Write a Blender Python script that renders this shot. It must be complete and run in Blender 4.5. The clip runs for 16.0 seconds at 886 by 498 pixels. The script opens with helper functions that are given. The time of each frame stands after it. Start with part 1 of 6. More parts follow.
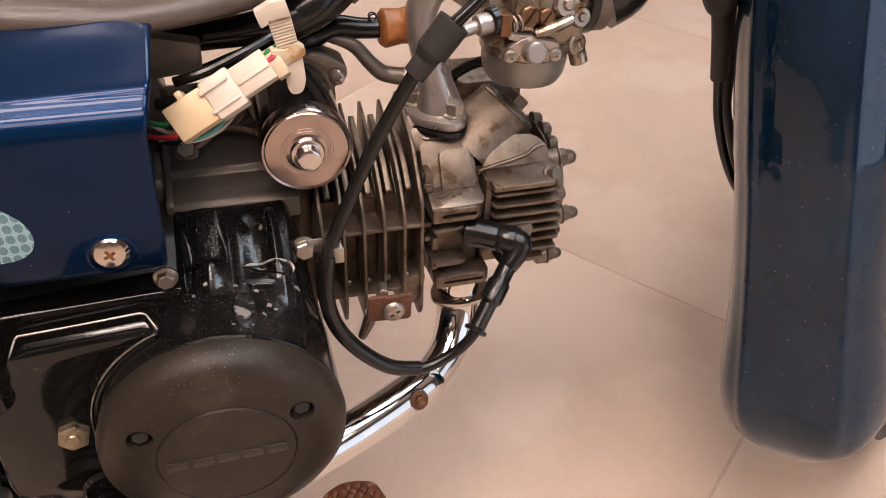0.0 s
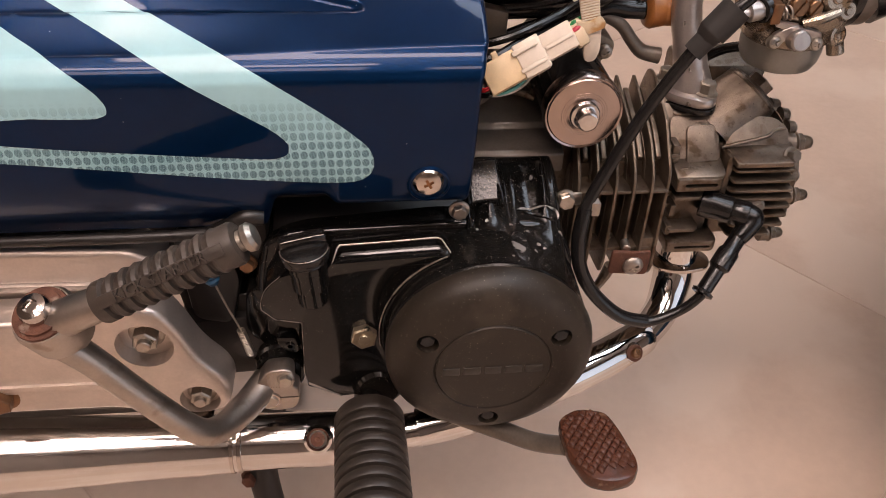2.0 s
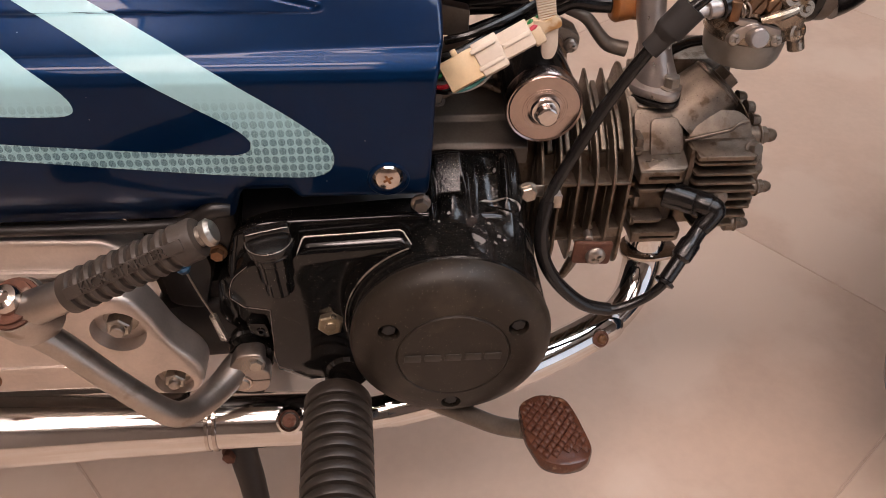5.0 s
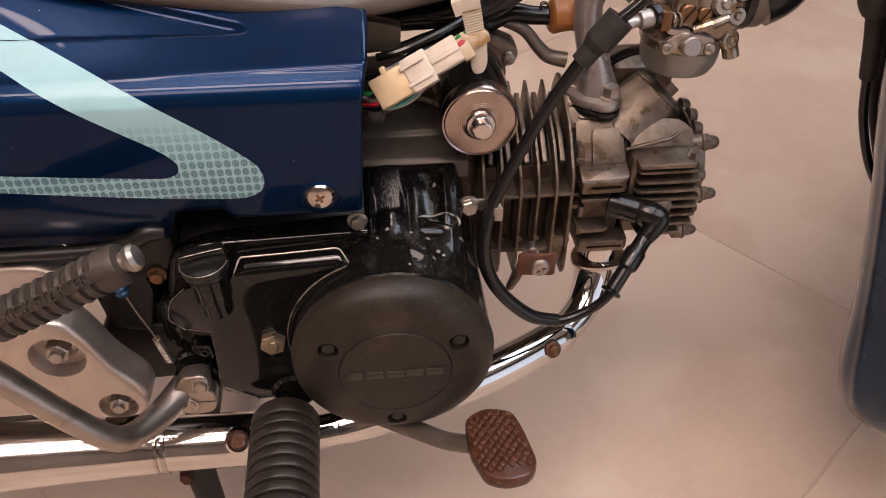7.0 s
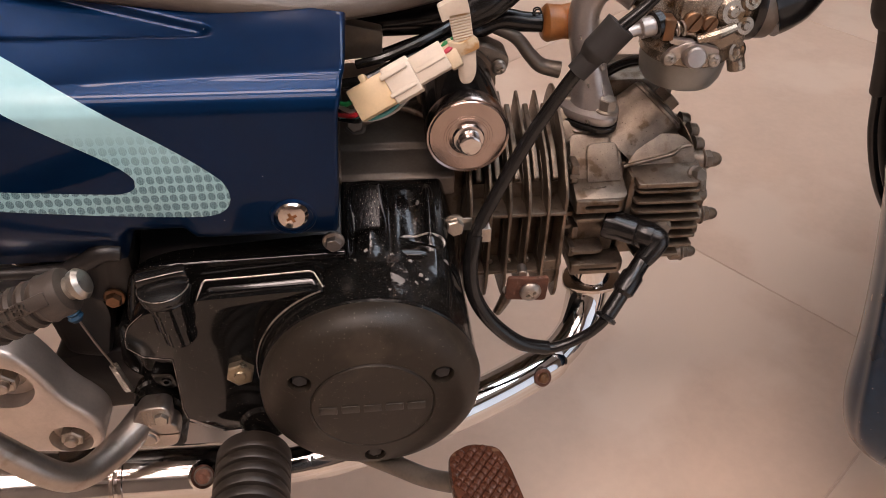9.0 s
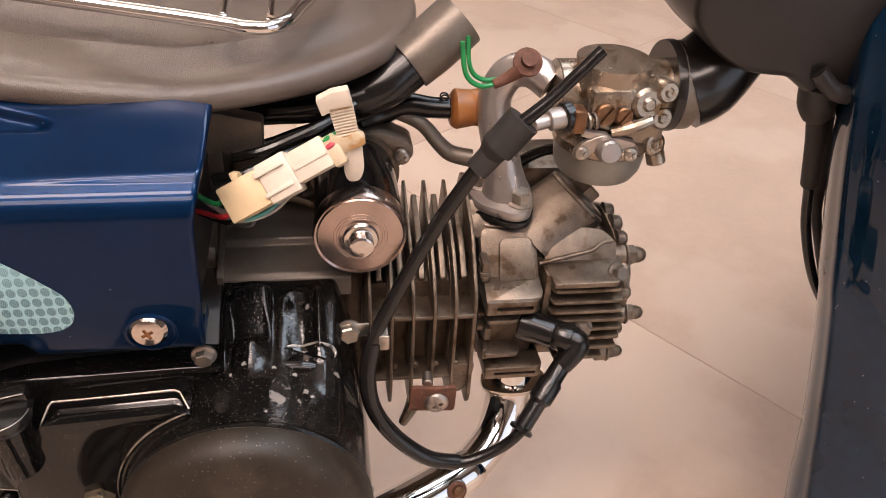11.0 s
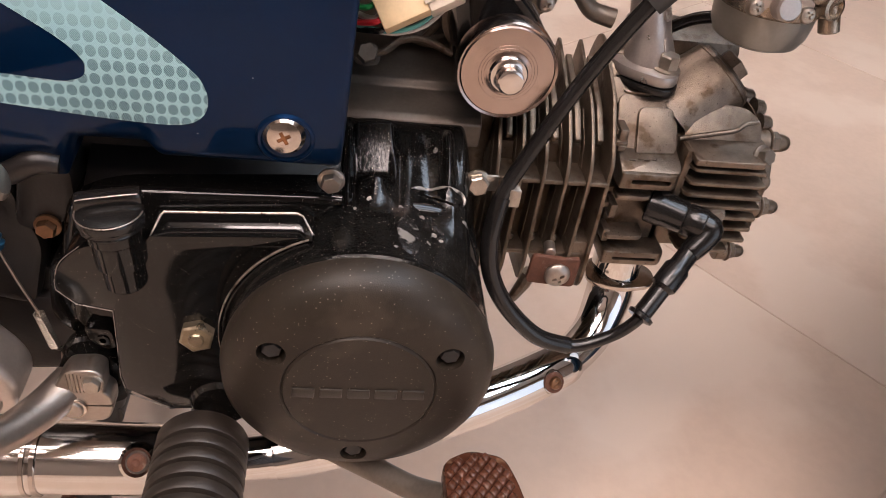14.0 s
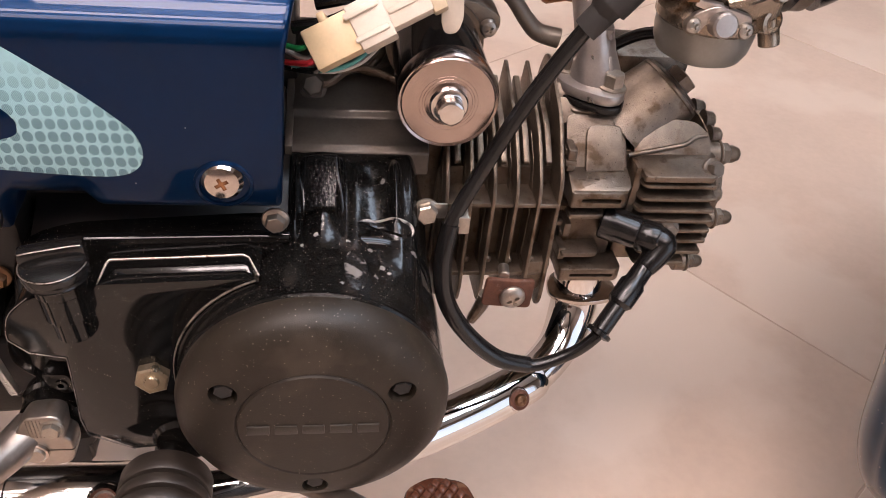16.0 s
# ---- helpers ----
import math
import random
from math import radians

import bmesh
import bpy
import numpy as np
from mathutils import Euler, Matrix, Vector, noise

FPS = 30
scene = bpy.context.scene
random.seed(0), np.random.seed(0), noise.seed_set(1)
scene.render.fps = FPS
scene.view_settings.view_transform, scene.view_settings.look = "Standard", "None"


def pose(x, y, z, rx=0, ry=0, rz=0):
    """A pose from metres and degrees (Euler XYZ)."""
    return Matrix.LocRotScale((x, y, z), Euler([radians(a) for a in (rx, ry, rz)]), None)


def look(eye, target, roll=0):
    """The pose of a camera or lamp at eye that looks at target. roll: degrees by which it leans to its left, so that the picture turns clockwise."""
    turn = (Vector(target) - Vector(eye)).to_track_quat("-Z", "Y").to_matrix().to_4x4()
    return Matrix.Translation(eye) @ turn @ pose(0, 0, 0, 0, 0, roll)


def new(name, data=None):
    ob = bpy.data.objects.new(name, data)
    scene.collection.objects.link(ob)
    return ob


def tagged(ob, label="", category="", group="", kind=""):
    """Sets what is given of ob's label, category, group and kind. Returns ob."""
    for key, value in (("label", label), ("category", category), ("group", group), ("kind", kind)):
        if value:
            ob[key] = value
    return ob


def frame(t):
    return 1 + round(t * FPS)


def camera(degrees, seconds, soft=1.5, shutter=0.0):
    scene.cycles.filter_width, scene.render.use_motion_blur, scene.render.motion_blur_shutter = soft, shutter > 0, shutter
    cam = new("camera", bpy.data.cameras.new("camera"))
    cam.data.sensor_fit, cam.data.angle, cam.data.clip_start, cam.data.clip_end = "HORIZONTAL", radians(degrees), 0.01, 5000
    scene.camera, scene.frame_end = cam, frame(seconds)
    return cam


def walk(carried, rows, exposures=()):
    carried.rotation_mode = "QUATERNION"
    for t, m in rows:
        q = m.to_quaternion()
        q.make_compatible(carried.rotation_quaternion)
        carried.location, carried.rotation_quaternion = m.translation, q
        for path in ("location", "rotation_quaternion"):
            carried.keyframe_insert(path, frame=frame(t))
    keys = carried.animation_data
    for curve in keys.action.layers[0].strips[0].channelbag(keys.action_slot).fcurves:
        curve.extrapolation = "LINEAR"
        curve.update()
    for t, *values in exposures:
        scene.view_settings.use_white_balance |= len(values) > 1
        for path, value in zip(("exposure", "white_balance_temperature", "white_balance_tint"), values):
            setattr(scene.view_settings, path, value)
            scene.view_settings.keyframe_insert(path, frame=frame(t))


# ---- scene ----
cam = camera(57.9, 16.0, 0.9)
PATH = [
    (0, (0.023, -0.399, 0.612), (0.495, 1.113, -0.609), 2.6),
    (0.5, (0.016, -0.423, 0.639), (0.421, 1.095, -0.597), 0.5),
    (1, (-0.023, -0.443, 0.65), (0.319, 1.099, -0.577), -0.6),
    (1.5, (-0.064, -0.439, 0.638), (0.136, 1.135, -0.58), 0.9),
    (2, (-0.069, -0.444, 0.626), (0.113, 1.108, -0.622), 2.0),
    (2.5, (-0.036, -0.443, 0.629), (0.089, 1.084, -0.657), 0.5),
    (3, (-0.029, -0.445, 0.643), (0.108, 1.07, -0.655), 0.5),
    (3.5, (-0.039, -0.453, 0.651), (0.115, 1.057, -0.651), 0.9),
    (3.7, (-0.044, -0.451, 0.647), (0.114, 1.055, -0.659), 1.0),
    (5.8, (-0.031, -0.449, 0.645), (0.115, 1.059, -0.661), 2.1),
    (6, (-0.023, -0.447, 0.643), (0.117, 1.069, -0.654), 1.8),
    (6.5, (-0.007, -0.443, 0.649), (0.137, 1.072, -0.649), 0.9),
    (7, (-0.007, -0.449, 0.65), (0.159, 1.069, -0.643), 0.6),
    (7.5, (-0.001, -0.451, 0.649), (0.183, 1.072, -0.633), 0.4),
    (8, (-0.004, -0.445, 0.643), (0.19, 1.076, -0.641), 0.7),
    (8.5, (0.004, -0.44, 0.634), (0.202, 1.082, -0.648), 1.0),
    (9, (-0.002, -0.415, 0.633), (0.2, 1.11, -0.645), 2.0),
    (9.5, (0.015, -0.393, 0.63), (0.218, 1.141, -0.636), 2.6),
    (9.7, (0.03, -0.382, 0.642), (0.237, 1.174, -0.598), 1.6),
    (11.8, (0.044, -0.358, 0.595), (0.376, 1.23, -0.575), 5.2),
    (12, (0.041, -0.355, 0.582), (0.376, 1.222, -0.602), 5.3),
    (12.5, (0.013, -0.359, 0.565), (0.349, 1.178, -0.67), 7.0),
    (13, (-0.003, -0.364, 0.554), (0.324, 1.161, -0.698), 8.7),
    (13.5, (-0.029, -0.368, 0.555), (0.264, 1.182, -0.674), 9.0),
    (14, (-0.016, -0.366, 0.555), (0.263, 1.181, -0.681), 9.3),
    (14.5, (-0.004, -0.362, 0.559), (0.271, 1.184, -0.68), 8.9),
    (15, (-0.008, -0.369, 0.566), (0.272, 1.174, -0.676), 8.5),
    (15.5, (-0.004, -0.364, 0.566), (0.279, 1.178, -0.675), 7.7),
    (16, (0.006, -0.36, 0.572), (0.289, 1.179, -0.673), 6.8),
]
walk(cam, [(t, look(eye, target, roll)) for t, eye, target, roll in PATH], ((0.0, -0.28, 6820, 16), (1.0, -0.33, 6820, 16), (1.5, -0.45, 6870, 17), (2.0, -0.61, 6870, 18), (7.0, -0.69, 6770, 18), (9.0, -0.66, 6770, 17), (9.5, -0.58, 6770, 17), (11.8, -0.08, 6820, 15), (13.0, -0.21, 6820, 16), (14.0, -0.23, 6520, 15), (16.0, -0.15, 6370, 16)))

# ---- world and light ----
world = bpy.data.worlds.new("world")
scene.world = world
world.use_nodes = True
world.node_tree.nodes["Background"].inputs[0].default_value = (1.0, 0.86, 0.74, 1)
world.node_tree.nodes["Background"].inputs[1].default_value = 0.02
LAMP_Z, CEILING = 2.6, 3.0


def area_lamp(name, x, y, z, sx, sy, watts, tint):
    d = bpy.data.lights.new(name, "AREA")
    d.shape, d.size, d.size_y, d.energy, d.color = "RECTANGLE", sx, sy, watts, tint
    o = new(name, d)
    o.matrix_world = pose(x, y, z)
    return o


WARM = (1.0, 0.852, 0.79)
COOL = (0.72, 0.86, 1.0)
LAMPS = [(-0.22, -0.52), (-0.60, -1.08), (-0.6, 2.1)]
for lx, ly in LAMPS:
    area_lamp("tube_light", lx, ly, LAMP_Z - 0.075, 1.15, 0.19, 18, WARM)
    # upward fill, added to brighten the ceiling that paint and chrome mirror
    area_lamp("ceiling_fill_light", lx, ly, 0, 1.15, 0.19, 26, WARM).matrix_world = pose(lx, ly, LAMP_Z + 0.006, 180)
# unseen panels, added so that chrome and paint mirror broad bright areas
PANELS = [(-0.62, -1.68, WARM), (0.75, -1.85, WARM), (1.08, -0.80, COOL), (1.08, 0.12, COOL), (1.15, 1.60, COOL)]
for lx, ly, tint in PANELS:
    area_lamp("panel_fill_light", lx, ly, LAMP_Z - 0.030, 1.1, 0.50, 12 if tint == WARM else 6, tint)
# daylight through the doorway in the south wall
day = area_lamp("doorway_light", 0, 0, 0, 2.05, 2.0, 4.2, (0.34, 0.60, 1.0))
day.matrix_world = Matrix.Rotation(radians(38), 4, "Z") @ pose(0.40, -3.36, 1.05, 90)
SPOT = (-0.50, -1.42)
area_lamp("spot_light", *SPOT, LAMP_Z - 0.02, 0.07, 0.07, 5, WARM)


# ---- materials ----
def surf(name, base, rough=0.5, metal=0.0, var=0.15, scale=60.0, bump=0.0, bscale=900.0, coat=0.0, rvar=0.1, specks=0.0, speck=(0.6, 0.52, 0.45), patch=None, patch_at=0.6, patch_scale=45.0, spec=0.5, speck_scale=700.0):
    m = bpy.data.materials.new(name)
    m.use_nodes = True
    t = m.node_tree
    n, l = t.nodes, t.links
    b = n["Principled BSDF"]
    co = n.new("ShaderNodeTexCoord")

    def noise_at(s, detail=4.0):
        k = n.new("ShaderNodeTexNoise")
        k.inputs["Scale"].default_value, k.inputs["Detail"].default_value = s, detail
        l.new(co.outputs["Object"], k.inputs["Vector"])
        return k.outputs["Fac"]

    def ramped(fac, a, c):
        k = n.new("ShaderNodeMapRange")
        k.inputs["From Min"].default_value, k.inputs["From Max"].default_value = a, c
        l.new(fac, k.inputs["Value"])
        return k.outputs["Result"]

    def mixed(fac, a, c):
        k = n.new("ShaderNodeMix")
        k.data_type = "RGBA"
        l.new(fac, k.inputs[0])
        for i, v in ((6, a), (7, c)):
            if isinstance(v, tuple):
                k.inputs[i].default_value = (*v, 1)
            else:
                l.new(v, k.inputs[i])
        return k.outputs[2]

    low = tuple(max(0.0, c * (1 - var)) for c in base)
    high = tuple(min(1.0, c * (1 + var)) for c in base)
    wide = noise_at(scale)
    col = mixed(ramped(wide, 0.3, 0.7), low, high)
    fine = noise_at(scale * 9, 3.0)
    col2 = mixed(ramped(fine, 0.35, 0.65), tuple(c * (1 - var * 0.5) for c in base), tuple(min(1, c * (1 + var * 0.5)) for c in base))
    k = n.new("ShaderNodeMix")
    k.data_type = "RGBA"
    k.inputs[0].default_value = 0.4
    l.new(col, k.inputs[6])
    l.new(col2, k.inputs[7])
    col = k.outputs[2]
    if patch:
        col = mixed(ramped(noise_at(patch_scale, 8.0), patch_at, patch_at + 0.08), col, patch)
    if specks:
        v = n.new("ShaderNodeTexVoronoi")
        v.inputs["Scale"].default_value = speck_scale
        v.feature = "F1"
        l.new(co.outputs["Object"], v.inputs["Vector"])
        s = ramped(v.outputs["Distance"], specks, specks * 0.55)
        pick = n.new("ShaderNodeSeparateColor")
        l.new(v.outputs["Color"], pick.inputs[0])
        g = n.new("ShaderNodeMath")
        g.operation = "GREATER_THAN"
        g.inputs[1].default_value = 0.72
        l.new(pick.outputs[0], g.inputs[0])
        p = n.new("ShaderNodeMath")
        p.operation = "MULTIPLY"
        l.new(s, p.inputs[0])
        l.new(g.outputs[0], p.inputs[1])
        col = mixed(p.outputs[0], col, speck)
    l.new(col, b.inputs["Base Color"])
    r = n.new("ShaderNodeMapRange")
    r.inputs["To Min"].default_value, r.inputs["To Max"].default_value = max(0.0, rough - rvar), min(1.0, rough + rvar)
    l.new(wide, r.inputs["Value"])
    l.new(r.outputs["Result"], b.inputs["Roughness"])
    b.inputs["Metallic"].default_value = metal
    b.inputs["Specular IOR Level"].default_value = spec
    b.inputs["Coat Weight"].default_value = coat
    b.inputs["Coat Roughness"].default_value = 0.04
    if bump:
        q = n.new("ShaderNodeBump")
        q.inputs["Strength"].default_value = bump
        q.inputs["Distance"].default_value = 0.0006
        l.new(noise_at(bscale, 5.0), q.inputs["Height"])
        l.new(q.outputs["Normal"], b.inputs["Normal"])
    return m


BLUE = surf("blue_paint", (0.0003, 0.0150, 0.0545), 0.34, 0.6, 0.12, 30, coat=0.34, rvar=0.04, spec=0.05, specks=0.05, speck_scale=130, speck=(0.25, 0.28, 0.32))
NAVY = surf("navy_paint", (0.0008, 0.0175, 0.043), 0.28, 0.4, 0.45, 16, coat=0.9, spec=0.10, rvar=0.08, specks=0.10, speck_scale=230, speck=(0.3, 0.3, 0.32))
BLACK = surf("black_enamel", (0.006, 0.0055, 0.005), 0.09, 0.0, 0.3, 40, bump=0.05, bscale=300, spec=0.42, specks=0.18, speck_scale=1000, speck=(0.62, 0.54, 0.46), rvar=0.06)
BLACKOLD = surf("chipped_black_enamel", (0.006, 0.0055, 0.005), 0.10, 0.0, 0.3, 40, bump=0.22, bscale=520, spec=0.36, specks=0.19, speck_scale=1000, speck=(0.52, 0.45, 0.38), patch=(0.30, 0.27, 0.25), patch_at=0.70, patch_scale=120, rvar=0.08)
FRAME = surf("black_frame_paint", (0.012, 0.010, 0.009), 0.4, 0.0, 0.4, 60, bump=0.15, bscale=500, rvar=0.12)
MATTE = surf("matte_black_plastic", (0.023, 0.0170, 0.0115), 0.45, 0.0, 0.3, 70, bump=0.16, bscale=1600, rvar=0.08, specks=0.17, speck_scale=700, speck=(0.36, 0.31, 0.26), patch=(0.040, 0.030, 0.021), patch_at=0.55, patch_scale=26, spec=0.33)
CAPBLACK = surf("satin_black_plastic", (0.012, 0.0105, 0.0095), 0.17, 0.0, 0.3, 70, bump=0.06, bscale=900, rvar=0.06, specks=0.08, speck_scale=420, speck=(0.3, 0.26, 0.22))
RUBBER = surf("black_rubber", (0.022, 0.019, 0.017), 0.62, 0.0, 0.25, 90, bump=0.15, bscale=1200)
GREYRUB = surf("worn_grip_rubber", (0.025, 0.0188, 0.0142), 0.46, 0.0, 0.35, 110, bump=0.2, bscale=1200)
GRIPRUB = surf("brown_grip_rubber", (0.047, 0.0355, 0.0275), 0.50, 0.0, 0.35, 110, bump=0.2, bscale=1200)
HOSE = surf("smooth_black_hose", (0.009, 0.008, 0.0075), 0.22, 0.0, 0.3, 60, rvar=0.08)
ALU = surf("cast_aluminium", (0.190, 0.150, 0.116), 0.33, 0.85, 0.36, 140, bump=0.42, bscale=1700, patch=(0.105, 0.072, 0.046), patch_at=0.58, patch_scale=85, specks=0.24, speck_scale=620, speck=(0.055, 0.040, 0.028))
FIN = surf("aged_aluminium_fins", (0.162, 0.125, 0.093), 0.36, 0.76, 0.38, 120, bump=0.34, bscale=1500, patch=(0.090, 0.060, 0.038), patch_at=0.57, patch_scale=80, specks=0.2, speck_scale=560, speck=(0.045, 0.032, 0.022))
SATIN = surf("satin_aluminium", (0.58, 0.51, 0.455), 0.40, 0.85, 0.14, 60, bump=0.12, bscale=700, rvar=0.08)
DULL = surf("dull_grey_aluminium", (0.17, 0.145, 0.12), 0.40, 0.6, 0.25, 60, bump=0.15, bscale=600)
STEEL = surf("worn_steel", (0.40, 0.35, 0.305), 0.37, 0.95, 0.14, 60, bump=0.10, bscale=900, patch=(0.30, 0.245, 0.20), patch_at=0.60, patch_scale=45)
ZINC = surf("zinc_bolt", (0.42, 0.375, 0.32), 0.32, 0.9, 0.22, 200, bump=0.1, bscale=1500)
YELLOWZINC = surf("yellowed_zinc", (0.36, 0.295, 0.205), 0.30, 0.85, 0.3, 200, bump=0.15, bscale=1500)
CHROME = surf("chrome", (0.72, 0.71, 0.70), 0.05, 1.0, 0.04, 60, rvar=0.03)
CHROMESOFT = surf("hazy_chrome", (0.70, 0.68, 0.66), 0.13, 1.0, 0.06, 40, rvar=0.07, bump=0.03, bscale=60)
CHROMEWORN = surf("worn_chrome", (0.55, 0.50, 0.46), 0.14, 1.0, 0.1, 120, rvar=0.06, patch=(0.30, 0.20, 0.14), patch_at=0.68, patch_scale=160)
SLOT = surf("orange_rust", (0.30, 0.12, 0.045), 0.6, 0.2, 0.4, 400, bump=0.3, bscale=1500)
RUST = surf("rusted_steel", (0.115, 0.045, 0.026), 0.7, 0.2, 0.5, 150, bump=0.5, bscale=700, patch=(0.24, 0.17, 0.13), patch_at=0.62, patch_scale=120)
# bare worn metal on plate edges; also the highlights painted on the oil cap
WORNGLINT = surf("bare_worn_edge_and_glint", (0.34, 0.29, 0.255), 0.3, 0.7, 0.4, 300, bump=0.3, bscale=900, patch=(0.05, 0.043, 0.038), patch_at=0.58, patch_scale=130)
BROWNPAD = surf("brown_rust_rubber", (0.080, 0.028, 0.015), 0.21, 0.0, 0.45, 90, bump=0.3, bscale=700, patch=(0.16, 0.085, 0.05), patch_at=0.62, patch_scale=110)
TRAY = surf("grey_brown_plastic", (0.10, 0.078, 0.063), 0.30, 0.0, 0.2, 25, bump=0.4, bscale=1400, rvar=0.06)
CREAM = surf("cream_plastic", (0.68, 0.50, 0.29), 0.42, 0.0, 0.12, 90, rvar=0.05)
IVORY = surf("ivory_plastic", (0.66, 0.57, 0.46), 0.4, 0.0, 0.1, 90, rvar=0.05)
TIE = surf("yellowed_tie_plastic", (0.58, 0.46, 0.31), 0.4, 0.0, 0.14, 70, patch=(0.46, 0.25, 0.09), patch_at=0.50, patch_scale=75)
ORANGE = surf("orange_boot_rubber", (0.38, 0.14, 0.035), 0.38, 0.0, 0.3, 120, rvar=0.1)
BRASS = surf("tarnished_brass", (0.20, 0.105, 0.055), 0.35, 0.8, 0.3, 200)
POT = surf("carburettor_alloy", (0.31, 0.255, 0.20), 0.24, 0.75, 0.35, 120, bump=0.2, bscale=900, patch=(0.16, 0.09, 0.04), patch_at=0.57, patch_scale=100)
BOWL = surf("grey_bowl_alloy", (0.27, 0.26, 0.235), 0.42, 0.55, 0.12, 60, bump=0.1, bscale=900)
BOSS = surf("bright_turned_steel", (0.62, 0.58, 0.55), 0.16, 1.0, 0.05, 200, rvar=0.04)
BRUSHED = surf("brushed_chrome", (0.42, 0.34, 0.305), 0.20, 1.0, 0.12, 150, rvar=0.06, patch=(0.36, 0.28, 0.24), patch_at=0.6, patch_scale=120)
GLOSS = surf("clean_black_enamel", (0.006, 0.0055, 0.005), 0.11, 0.0, 0.3, 40, spec=0.44, specks=0.16, speck_scale=800, speck=(0.5, 0.43, 0.36), rvar=0.05)
PALEALU = surf("pale_aluminium", (0.43, 0.39, 0.36), 0.31, 0.75, 0.15, 90, bump=0.2, bscale=900)
BLACKCHROME = surf("black_chrome", (0.055, 0.048, 0.044), 0.10, 0.9, 0.2, 60, rvar=0.05)
GREEN = surf("green_wire", (0.01, 0.22, 0.06), 0.35)
RED = surf("red_wire", (0.40, 0.015, 0.02), 0.4)
PINK = surf("pink_wire", (0.55, 0.06, 0.09), 0.4)
TEAL = surf("teal_wire", (0.10, 0.36, 0.33), 0.4)
WHITE = surf("white_wire", (0.55, 0.5, 0.45), 0.4)
CYAN = surf("blue_spring_boot", (0.008, 0.05, 0.10), 0.4)
TYRE = surf("dusty_tyre_rubber", (0.055, 0.048, 0.042), 0.7, 0.0, 0.2, 60, bump=0.2, bscale=900)
TILE = surf("beige_stone_tile", (0.50, 0.378, 0.292), 0.46, 0.0, 0.10, 11.0, bump=0.02, bscale=200, rvar=0.06, patch=(0.55, 0.435, 0.345), patch_at=0.50, patch_scale=4.5, specks=0.030, speck_scale=11, speck=(0.34, 0.25, 0.19))
# each tile takes its cloudiness from another place
tn = TILE.node_tree
info, shift = tn.nodes.new("ShaderNodeObjectInfo"), tn.nodes.new("ShaderNodeVectorMath")
shift.operation = "MULTIPLY_ADD"
shift.inputs[1].default_value = (37.0, 23.0, 11.0)
tc = [k for k in tn.nodes if k.type == "TEX_COORD"][0]
goes = [k.to_socket for k in tc.outputs["Object"].links]
tn.links.new(info.outputs["Random"], shift.inputs[0])
tn.links.new(tc.outputs["Object"], shift.inputs[2])
for k in goes:
    tn.links.new(shift.outputs[0], k)
GROUT = surf("grey_grout", (0.45, 0.345, 0.272), 0.8)
WALL = surf("taupe_wall_paint", (0.24, 0.20, 0.17), 0.8, 0.0, 0.05, 3.0)
CEIL = surf("white_ceiling_paint", (0.74, 0.73, 0.72), 0.85, 0.0, 0.04, 2.0)
LAMPBODY = surf("white_lamp_metal", (0.75, 0.74, 0.72), 0.4)


def glowing(name, tint, strength):
    m = bpy.data.materials.new(name)
    m.use_nodes = True
    b = m.node_tree.nodes["Principled BSDF"]
    b.inputs["Base Color"].default_value = (0.8, 0.8, 0.8, 1)
    b.inputs["Emission Color"].default_value = (*tint, 1)
    b.inputs["Emission Strength"].default_value = strength
    return m


TUBE = glowing("lit_diffuser", WARM, 9.0)
SOFTTUBE = glowing("lit_soft_diffuser", WARM, 7.0)
COOLTUBE = glowing("lit_cool_diffuser", COOL, 8.0)
DAYLIGHT = glowing("daylight_outside", COOL, 1.0)
PANEL = glowing("lit_lens", WARM, 120.0)


